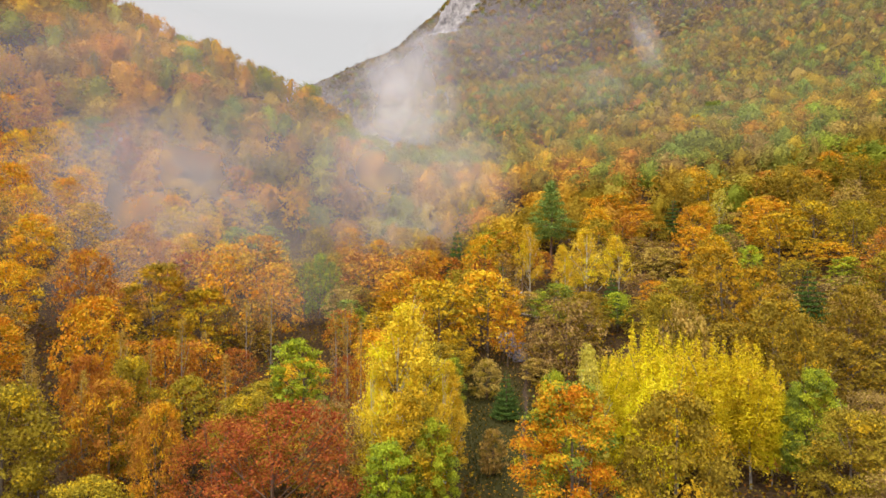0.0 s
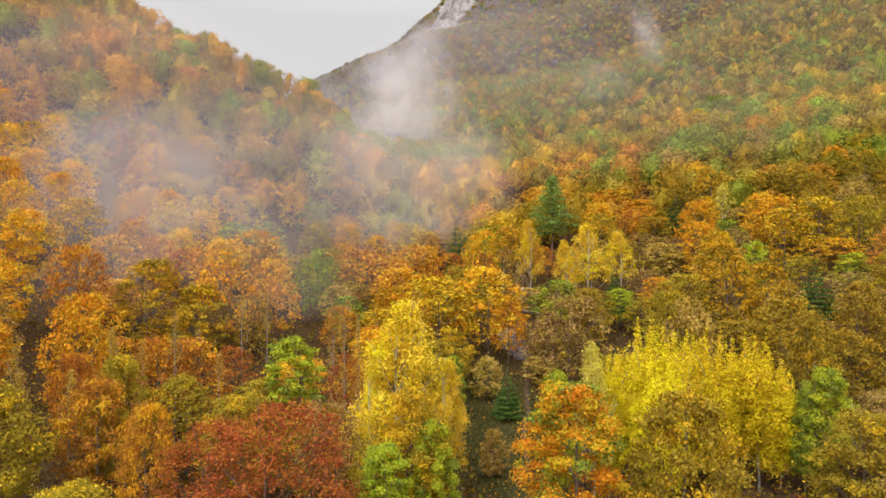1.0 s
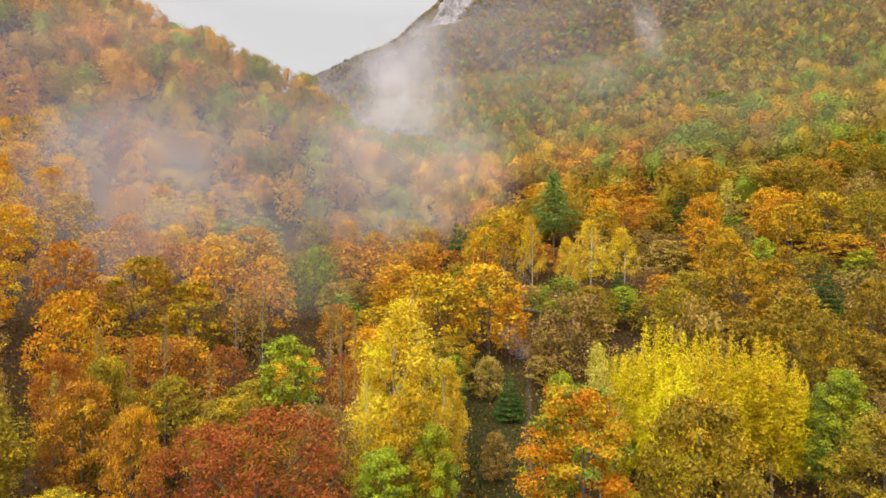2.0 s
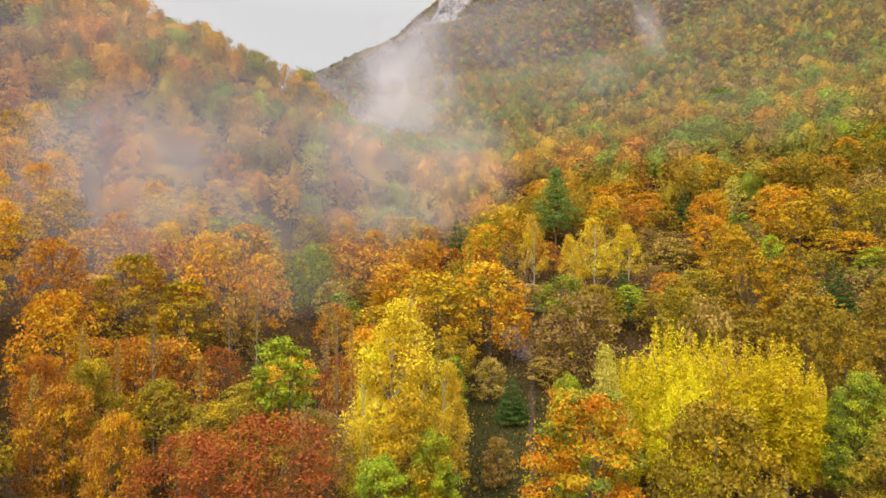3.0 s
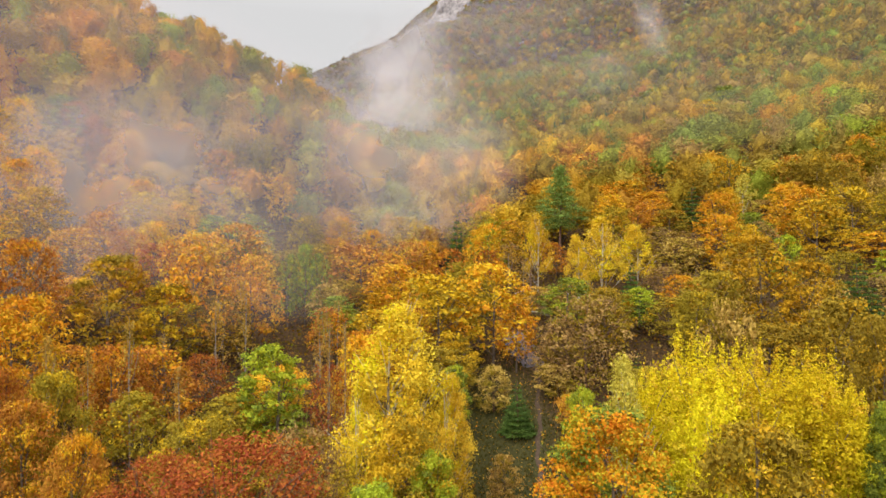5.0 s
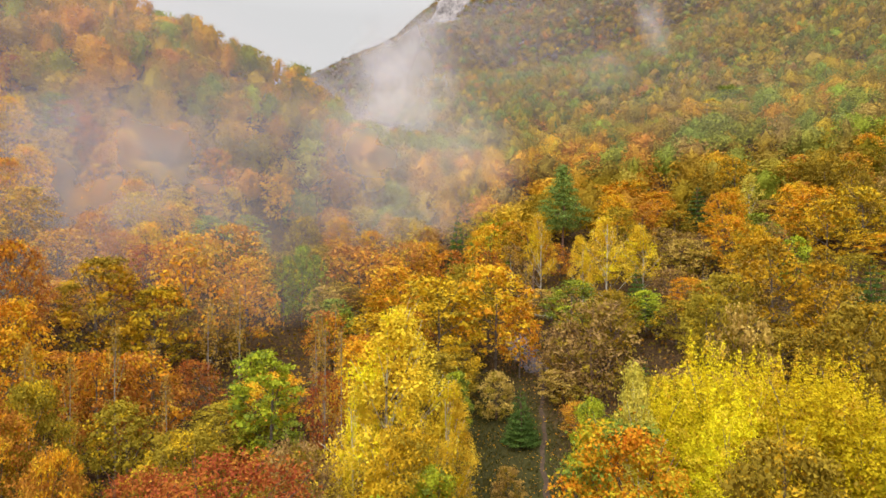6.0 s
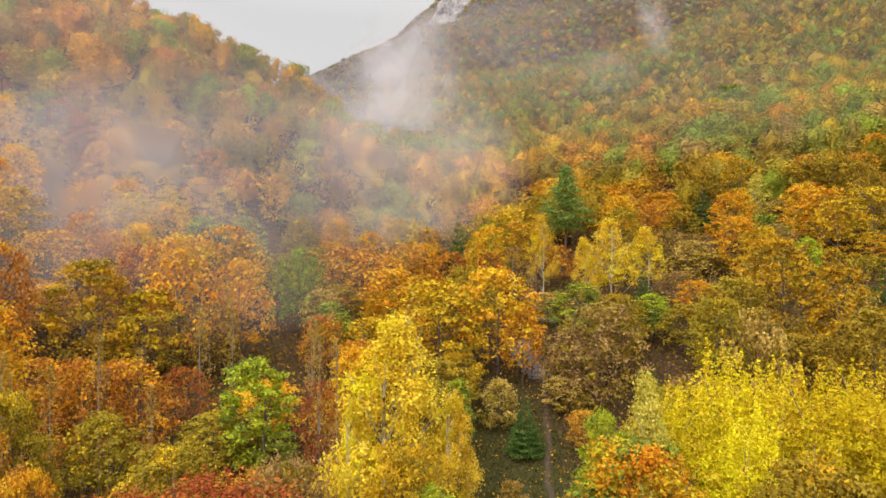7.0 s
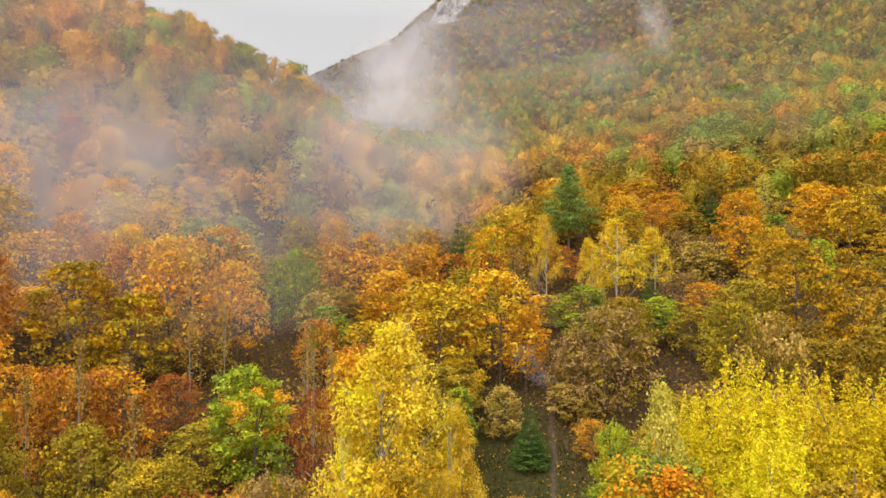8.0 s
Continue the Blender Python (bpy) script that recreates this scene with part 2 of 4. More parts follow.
# Colours of the leaves, three tones a kind
TONES = {
    "birch": ((0.80, 0.54, 0.035), (0.70, 0.44, 0.03), (0.86, 0.63, 0.06)),
    "poplar": ((0.77, 0.62, 0.018), (0.68, 0.58, 0.022), (0.85, 0.67, 0.022)),
    "pale": ((0.62, 0.52, 0.08), (0.54, 0.48, 0.075), (0.70, 0.56, 0.09)),
    "lime": ((0.42, 0.45, 0.03), (0.52, 0.50, 0.028), (0.30, 0.36, 0.03)),
    "green": ((0.23, 0.28, 0.038), (0.31, 0.34, 0.042), (0.16, 0.20, 0.033)),
    "maple": ((0.66, 0.27, 0.015), (0.56, 0.12, 0.015), (0.44, 0.40, 0.025)),
    "orange": ((0.74, 0.34, 0.022), (0.64, 0.24, 0.022), (0.72, 0.46, 0.028)),
    "rust": ((0.48, 0.19, 0.032), (0.38, 0.14, 0.03), (0.54, 0.28, 0.032)),
    "red": ((0.37, 0.095, 0.028), (0.28, 0.065, 0.025), (0.5, 0.19, 0.03)),
    "gold": ((0.61, 0.37, 0.02), (0.50, 0.30, 0.022), (0.68, 0.44, 0.022)),
    "olive": ((0.30, 0.215, 0.024), (0.22, 0.155, 0.02), (0.40, 0.28, 0.026)),
    "tan": ((0.50, 0.33, 0.08), (0.42, 0.27, 0.075), (0.60, 0.41, 0.09)),
    "brown": ((0.37, 0.23, 0.08), (0.29, 0.175, 0.07), (0.46, 0.29, 0.085)),
    "conifer": ((0.085, 0.14, 0.03), (0.06, 0.105, 0.025), (0.12, 0.18, 0.035)),
    "pine": ((0.20, 0.28, 0.06), (0.15, 0.215, 0.055), (0.26, 0.33, 0.07)),
    "grey": ((0.26, 0.205, 0.18), (0.20, 0.16, 0.15), (0.33, 0.25, 0.2)),
    "bare": ((0.42, 0.26, 0.06), (0.34, 0.2, 0.06), (0.52, 0.34, 0.05)),
}


# the tone that some boughs of a tree have turned to, and how many of them
TURNED = {"orange": ("gold", 0.18), "rust": ("orange", 0.25), "gold": ("olive", 0.3), "maple": ("green", 0.2), "olive": ("gold", 0.1), "red": ("rust", 0.12),
          "green": ("lime", 0.25), "lime": ("green", 0.2), "tan": ("olive", 0.25), "brown": ("olive", 0.3), "poplar": ("birch", 0.15), "birch": ("poplar", 0.2)}


def blend(kind, mix):
    t = np.array(TONES[kind])
    return np.where(mix < 0.5, t[1] + (t[0] - t[1]) * mix * 2, t[0] + (t[2] - t[0]) * (mix * 2 - 1))


def tinted(rng, kind, clump, n, vary=0.5):
    """A colour for each of n leaves: the clump's tone with leaf-to-leaf change, and some clumps of another tone."""
    mix = np.clip(clump[:, None] * vary + rng.uniform(0, 1, (n, 1)) * (1 - vary * 0.6), 0, 0.999)
    c = blend(kind, mix)
    if kind in TURNED:
        other, share = TURNED[kind]
        turned = (clump * 7.31 % 1 + rng.uniform(-0.15, 0.15, n) < share)[:, None]
        c = np.where(turned, blend(other, mix), c)
    return np.clip(c * (1, 1.02, 1) * rng.uniform(0.76, 1.25, (n, 1)), 0, 0.92)


def boughs(rng, kind, h, r, domed=False):
    """Leafy clumps of a crown: centres and radii, by the habit of the kind."""
    out = []
    if kind in ("conifer",):
        tiers = 11
        for i in range(tiers):
            f = i / (tiers - 1)
            z, rr = h * (0.10 + 0.88 * f), r * (1 - f) ** 0.85 + 0.12
            k = max(3, int(9 * (1 - f)))
            a0 = rng.uniform(0, 6.3)
            for j in range(k):
                a = a0 + j * 6.283 / k + rng.uniform(-0.25, 0.25)
                q = rr * rng.uniform(0.55, 0.75)
                out.append((q * math.cos(a), q * math.sin(a), z - 0.10 * rr, rr * 0.42, rr * 0.42, max(0.25, h * 0.035)))
        return np.array(out)
    if kind == "pine":
        for i in range(60):
            f = (i + rng.uniform(0, 1)) / 60
            z, rr = h * (0.34 + 0.63 * f), 1.15 * r * ((1 - f ** 1.7) * min(1, 0.5 + f / 0.35) + 0.06)
            a, q = i * 2.399 + rng.uniform(-0.4, 0.4), rng.uniform(0.25, 0.85) * rr
            out.append((q * math.cos(a), q * math.sin(a), z, 0.2 * r + 0.16 * rr, 0.2 * r + 0.16 * rr, 0.15 * r))
        return np.array(out)
    if kind == "poplar":
        for i in range(18):
            a, q = i * 2.399 + rng.uniform(-0.4, 0.4), r * math.sqrt((i + 0.3) / 18)
            top = h * (1.0 - 0.2 * (q / r) ** 2 - rng.uniform(0, 0.15) * (i != 2))
            low = h * rng.uniform(0.12, 0.35)
            for z in np.arange(low, top, h * 0.04):
                f = (z - low) / (top - low)
                w = r * 0.27 * rng.uniform(0.75, 1.35) * (0.12 + min(1.0, 0.6 + f * 1.5) * (1 - f ** 2.6))
                lean, stray = q * (0.6 + 0.45 * f), 0.13 * r * (1 - f ** 2)
                out.append((lean * math.cos(a) + rng.normal(0, stray), lean * math.sin(a) + rng.normal(0, stray), z, w, w, h * 0.035))
        return np.array(out)
    if domed:
        for i in range(30):
            f = (i + rng.uniform(0, 1)) / 30
            a, q = i * 2.399 + rng.uniform(-0.5, 0.5), r * max(0.05, 1 - f ** 2.2) ** 0.5 * rng.uniform(0.45, 0.95)
            s = r * rng.uniform(0.16, 0.34)
            out.append((q * math.cos(a), q * math.sin(a), h * (0.3 + 0.65 * f) - 0.3 * s, s, s, s * rng.uniform(0.7, 1.1)))
        return np.array(out)
    slim = kind in ("birch", "pale", "bare")
    low = {"birch": 0.26, "pale": 0.3, "red": 0.2, "brown": 0.15, "tan": 0.1}.get(kind, 0.22)
    n = 54 if slim else 104
    tilt = rng.normal(0, 0.16, 2)
    for i in range(n):
        f = (i + rng.uniform(0, 1)) / n
        z = low + (1 - low) * f
        if slim:
            wide = math.sin(math.pi * min(0.97, 0.24 + 0.76 * f ** 0.6)) ** 0.9
        else:
            wide = max(0.05, 1 - f ** 2.4) ** 0.5 * (0.6 + 0.4 * min(1, f / 0.25))
        a, q = i * 2.399 + rng.uniform(-0.6, 0.6), r * wide * math.sqrt(rng.uniform(*((0.04, 1.12) if slim else (0.2, 1.05))))
        s = r * (rng.uniform(0.13, 0.33) if slim else rng.uniform(0.11, 0.26))
        drop = rng.uniform(0.8, 1.3) if slim else rng.uniform(0.45, 0.85)
        out.append((q * math.cos(a) + tilt[0] * r * f, q * math.sin(a) + tilt[1] * r * f, min(h * z, h - s * drop * 0.8), s, s, s * drop))
    return np.array(out)


def mass(rng, b, scale, rings, sides):
    """The dense inside of a crown: a closed, lumpy skin round the boughs, and the bough at each of its points."""
    z = np.linspace((b[:, 2] - b[:, 5] * scale).min(), (b[:, 2] + b[:, 5] * scale).max(), rings)
    turn = np.linspace(0, 2 * np.pi, sides, endpoint=False)
    mid = b[:, :2].mean(0)
    c = b[:, :2] - mid
    slab = np.sqrt(np.clip(1 - ((z[:, None] - b[:, 2]) / (b[:, 5] * scale)) ** 2, 0, 1)) * b[:, 3] * scale
    along = np.cos(turn)[:, None] * c[:, 0] + np.sin(turn)[:, None] * c[:, 1]
    aside2 = (c ** 2).sum(1) - along ** 2
    room = slab[:, None, :] ** 2 - aside2[None]
    out = np.where(room > 0, along[None] + np.sqrt(np.clip(room, 0, None)), 0.0)
    r, which = out.max(2), out.argmax(2)
    r = 0.5 * r + 0.125 * (np.roll(r, 1, 1) + np.roll(r, -1, 1)) + 0.125 * (np.r_[r[:1], r[:-1]] + np.r_[r[1:], r[-1:]])
    r = r * rng.uniform(0.9, 1.1, r.shape)
    r[0] = r[-1] = 0.02
    z = z[:, None] + rng.normal(0, 0.2, r.shape) * (z[1] - z[0])
    v = np.stack([mid[0] + r * np.cos(turn), mid[1] + r * np.sin(turn), z], 2).reshape(-1, 3)
    i = (np.arange(rings - 1)[:, None] * sides + np.arange(sides)).ravel()
    j = (np.arange(rings - 1)[:, None] * sides + (np.arange(sides) + 1) % sides).ravel()
    return v, np.r_[np.c_[i, j, j + sides], np.c_[i, j + sides, i + sides]], which.ravel()


def crown_mesh(rng, kind, h, r, count, size, bare=0.0, domed=False, rings=10, sides=16):
    """A crown of many small leaf sprays over the boughs, uneven and with gaps: corners, faces, colours, boughs, and the faces of its inner mass."""
    b = boughs(rng, kind, h, r, domed)
    n = int(count * (1 - bare))
    wt = b[:, 3] * b[:, 4] + b[:, 3] * b[:, 5]
    pick = rng.choice(len(b), n, p=wt / wt.sum())
    d = rng.normal(0, 1, (n, 3))
    d /= np.linalg.norm(d, axis=1, keepdims=True)
    d[:, 2] = np.where(rng.uniform(0, 1, n) < 0.6, np.abs(d[:, 2]), d[:, 2])
    airy = kind in ("bare", "red", "brown", "pale")
    reach = rng.uniform(*((0.55, 1.25) if domed else (0.3, 1.3) if airy else (0.6, 1.25)), n)
    sizes = np.full(n, size)
    inside = (rng.uniform(0, 1, n) < 0.1) & (not airy and not domed)
    if inside.any():  # broad dense sprays inside the boughs
        reach[inside] *= 0.45
        sizes[inside] *= 1.7
    at = b[pick, :3] + d * b[pick, 3:] * reach[:, None]
    if kind not in ("conifer", "pine") and not domed:
        stray = (rng.uniform(0, 1, n) < 0.05) & ~inside
        at[stray] += rng.normal(0, 0.14 * r, (stray.sum(), 3))
    at[:, 2] = np.maximum(at[:, 2], 0.25)
    tone = rng.uniform(0, 1, len(b))
    col = np.repeat(tinted(rng, kind, tone[pick], n), 3, 0)
    v, f = leaves(rng, at, d * 0.8 + np.array((0, 0, 0.55)), sizes, 0.75)
    if not domed and kind != "conifer":
        return v, f, col, b, 0
    mv, mf, which = mass(rng, b, 0.58, rings, sides)
    mcol = tinted(rng, kind, tone[which], len(mv), 0.9)
    return np.r_[v, mv], np.r_[f, mf + len(v)], np.r_[col, mcol], b, len(mf)


def wood_lines(rng, kind, h, r, b, twigs):
    """Trunk, limbs and twigs as lines with radii."""
    lean = rng.normal(0, 0.02, 2)
    z = np.linspace(0, 0.93 if kind in ("conifer", "pine", "birch", "bare") else 0.72, 8) * h
    pts = np.c_[lean[0] * z + 0.05 * np.sin(z * 0.5), lean[1] * z + 0.05 * np.cos(z * 0.4), z]
    thick = {"bare": 0.005, "birch": 0.007, "pale": 0.006, "poplar": 0.006}.get(kind, 0.011) * h + 0.02
    trunk = [(pts, thick * (1 - z / h) ** 0.8 + 0.02)]
    limbs = []
    for c in b[rng.permutation(len(b))[:twigs]]:
        f = np.clip((c[2] / h - 0.22) if kind not in ("conifer", "pine") else c[2] / h, 0.08, 0.86)
        start = np.array((np.interp(f * h, z, pts[:, 0]), np.interp(f * h, z, pts[:, 1]), f * h))
        end = c[:3] + rng.normal(0, 0.25, 3) * c[3]
        end = end + (end - start) * 0.25
        mid = (start + end) / 2 + (0, 0, -0.05 * r)
        limbs.append(((start, mid, end), (thick * 0.42 * (1 - 0.6 * f), thick * 0.24, 0.012)))
        for _ in range(2):
            tip = end + rng.normal(0, 0.45, 3) * c[3] + (0, 0, 0.35 * c[3])
            limbs.append(((mid, (mid + tip) / 2 + (0, 0, 0.04 * r), tip), (thick * 0.2, thick * 0.12, 0.008)))
    return trunk, limbs


# kind: name, label, category, height, radius, bark, share of bare twigs, limbs
KINDS = {
    "birch": ("birch_tree", "slender birch with white bark and bright yellow leaves", 16, 4.0, BIRCH_BARK, 0.25, 18),
    "poplar": ("poplar_tree", "tall poplar with upright boughs of lemon yellow leaves", 17, 3.2, PALE_BARK, 0.0, 4),
    "pale": ("aspen_tree", "slim aspen with thin pale yellow foliage", 12, 2.8, BIRCH_BARK, 0.3, 14),
    "lime": ("linden_tree", "young linden with yellow-green leaves", 12, 3.3, BARK, 0.0, 10),
    "green": ("ash_tree", "ash tree still in fresh green leaf", 12, 3.6, BARK, 0.0, 12),
    "maple": ("maple_tree", "maple turning from green to orange and red", 15, 4.6, BARK, 0.0, 12),
    "orange": ("beech_tree", "beech with a broad crown of orange leaves", 13, 5.0, BARK, 0.05, 14),
    "rust": ("beech_tree", "beech with rust-brown autumn leaves, thinning", 12, 5.0, BARK, 0.2, 18),
    "red": ("cherry_tree", "wild cherry with thin red-brown leaves and bare twigs", 13, 5.0, TWIG, 0.35, 26),
    "gold": ("hornbeam_tree", "hornbeam with golden yellow autumn leaves", 13, 4.5, BARK, 0.1, 14),
    "olive": ("oak_tree", "oak with a dense olive-brown crown", 13, 5.0, BARK, 0.05, 12),
    "tan": ("hazel_shrub", "many-stemmed hazel with tan withered leaves", 8, 3.5, TWIG, 0.25, 22),
    "brown": ("hawthorn_tree", "half-bare hawthorn with brown leaves and twigs", 9, 4.5, TWIG, 0.45, 28),
    "bare": ("bare_tree", "slender leafless tree with pale grey upright stems", 13, 1.8, PALE_BARK, 0.86, 9),
    "conifer": ("spruce_tree", "small dark green spruce with a pointed top", 8, 2.4, PINE_BARK, 0.0, 6),
    "pine": ("pine_tree", "tall dark green pine with a bare lower stem", 20, 4.2, PINE_BARK, 0.0, 18),
}
PROTO = {}


def tree_model(kind, near, variant):
    """One model tree of a kind: an Empty at its foot with trunk, limbs and crown."""
    name, label, h, r, bark, bare, twigs = KINDS[kind]
    rng = np.random.default_rng(sum(map(ord, kind)) * 31 + variant * 7 + near)
    count, size, rings, sides = ((3300, 0.175, 9, 14), (6600, 0.145, 12, 18), (17000, 0.105, 14, 20))[near]
    fine = near > 0
    if kind in ("conifer", "pine"):
        count, size = int(count * 1.6), size * 0.8
    if kind in ("birch", "poplar"):
        count, size = int(count * (2.1 if kind == "poplar" else 1.5)), size * 0.8
    if kind in ("red", "maple"):
        count, size = int(count * 1.5), size * (0.72 if kind == "red" else 0.85)
    size *= (h * r / 55) ** 0.3
    v, f, col, b, inner = crown_mesh(rng, kind, h, r, count, size, bare, False, rings, sides)
    trunk, limbs = wood_lines(rng, kind, h, r, b, twigs if fine else twigs // 2)
    root = tagged(new(name), label, "shrub" if "shrub" in name else "tree", "trees of the valley wood")
    tv, tf = tubes(trunk if fine else trunk + limbs, 7 if fine else 4)
    child("trunk", mesh_from("trunk", tv, tf, bark, None, True), root)
    for i in range(0, len(limbs) if fine else 0, 3):
        lv, lf = tubes(limbs[i:i + 3], 4)
        child("limb", mesh_from("limb", lv, lf, bark, None, True), root)
    child("crown", mesh_from("crown", v, f, NEEDLE if kind in ("conifer", "pine") else LEAF, col, False, inner), root)
    return root


def plant(kind, x, y, height, radius, turn):
    """A tree of the kind, standing on the ground, at its height and crown radius."""
    near = 2 if y < 64 else 1 if y < 94 or kind in ("pine", "conifer", "birch") else 0
    if float(ground(x, y)) + height < -0.41 * y - 1:  # in the shade of the wood's near edge, seen only from above
        near = 0
    variant = int(turn * 7919) % (3 if near else 2)
    key = (kind, near, variant)
    h, r = KINDS[kind][2:4]
    m = Matrix.LocRotScale((x, y, float(ground(x, y)) - 0.1), Euler((0, 0, turn)), (radius / r, radius / r, height / h))
    if key in PROTO:
        ob = copy_thing(PROTO[key], m)
    else:
        ob = PROTO[key] = tree_model(kind, near, variant)
    ob.matrix_basis = m
    return ob


# ---------------------------------------------------------------- the ground
def steps(*parts):
    return np.unique(np.concatenate([np.arange(a, b + s * 0.5, s) for a, b, s in parts]))


def build_ground():
    xs = steps((-4800, -800, 400), (-800, -160, 32), (-160, 220, 3.5), (220, 860, 32), (860, 4860, 400))
    ys = steps((-4000, -400, 400), (-400, -60, 20), (-60, 270, 3.5), (270, 700, 14), (700, 1720, 30), (1720, 4920, 400))
    gx, gy = np.meshgrid(xs, ys)
    v = np.c_[gx.ravel(), gy.ravel(), ground(gx, gy).ravel()]
    nx = len(xs)
    i = (np.arange(len(ys) - 1)[:, None] * nx + np.arange(nx - 1)).ravel()
    f = np.c_[i, i + 1, i + 1 + nx, i + nx]
    tagged(new("ground", mesh_from("ground", v, f, FLOOR, None, True)), "valley floor and slopes under fallen leaves and thin grass", "ground", "", "structure")


build_ground()


def strip(name, line, widths, mat, lift, label, category):
    """A trodden strip that lies on the ground along a line."""
    line = np.array(line, float)
    s = np.linspace(0, len(line) - 1, 60)
    x, y = (np.interp(s, np.arange(len(line)), line[:, k]) for k in (0, 1))
    for _ in range(6):
        x[1:-1], y[1:-1] = (x[:-2] + x[1:-1] + x[2:]) / 3, (y[:-2] + y[1:-1] + y[2:]) / 3
    x = x + 0.22 * np.sin(y * 0.55) + 0.1 * np.sin(y * 1.7 + 1)
    w = np.interp(s, np.arange(len(line)), widths) * (1 + 0.25 * np.sin(s * 9.1) * np.sin(s * 4.3 + 1))
    rows = np.linspace(-0.5, 0.5, 5)
    px = x[:, None] + rows * w[:, None]
    py = np.repeat(y[:, None], 5, 1)
    crown = lift * (1 - (2 * rows) ** 2 * 0.6)
    v = np.c_[px.ravel(), py.ravel(), (ground(px, py) + crown).ravel()]
    i = (np.arange(59)[:, None] * 5 + np.arange(4)).ravel()
    f = np.c_[i, i + 1, i + 6, i + 5]
    tagged(new(name, mesh_from(name, v, f, mat, None, True)), label, category, "", "structure")


strip("footpath", [(10.0, 60), (11.2, 69.8), (12.3, 75), (13.2, 81), (14.4, 87), (15.6, 92), (15.4, 98)], (0.5, 0.6, 0.55, 0.5, 0.45, 0.45, 0.6), DIRT, 0.04,
      "narrow trodden earth footpath through the grassy clearing", "path")
strip("gravel_track", [(15.6, 96), (15.0, 100), (14.4, 104), (14.0, 109)], (2.6, 3.6, 4.2, 2.5), GRAVEL, 0.09, "bluish grey gravel patch at the end of the footpath", "track")


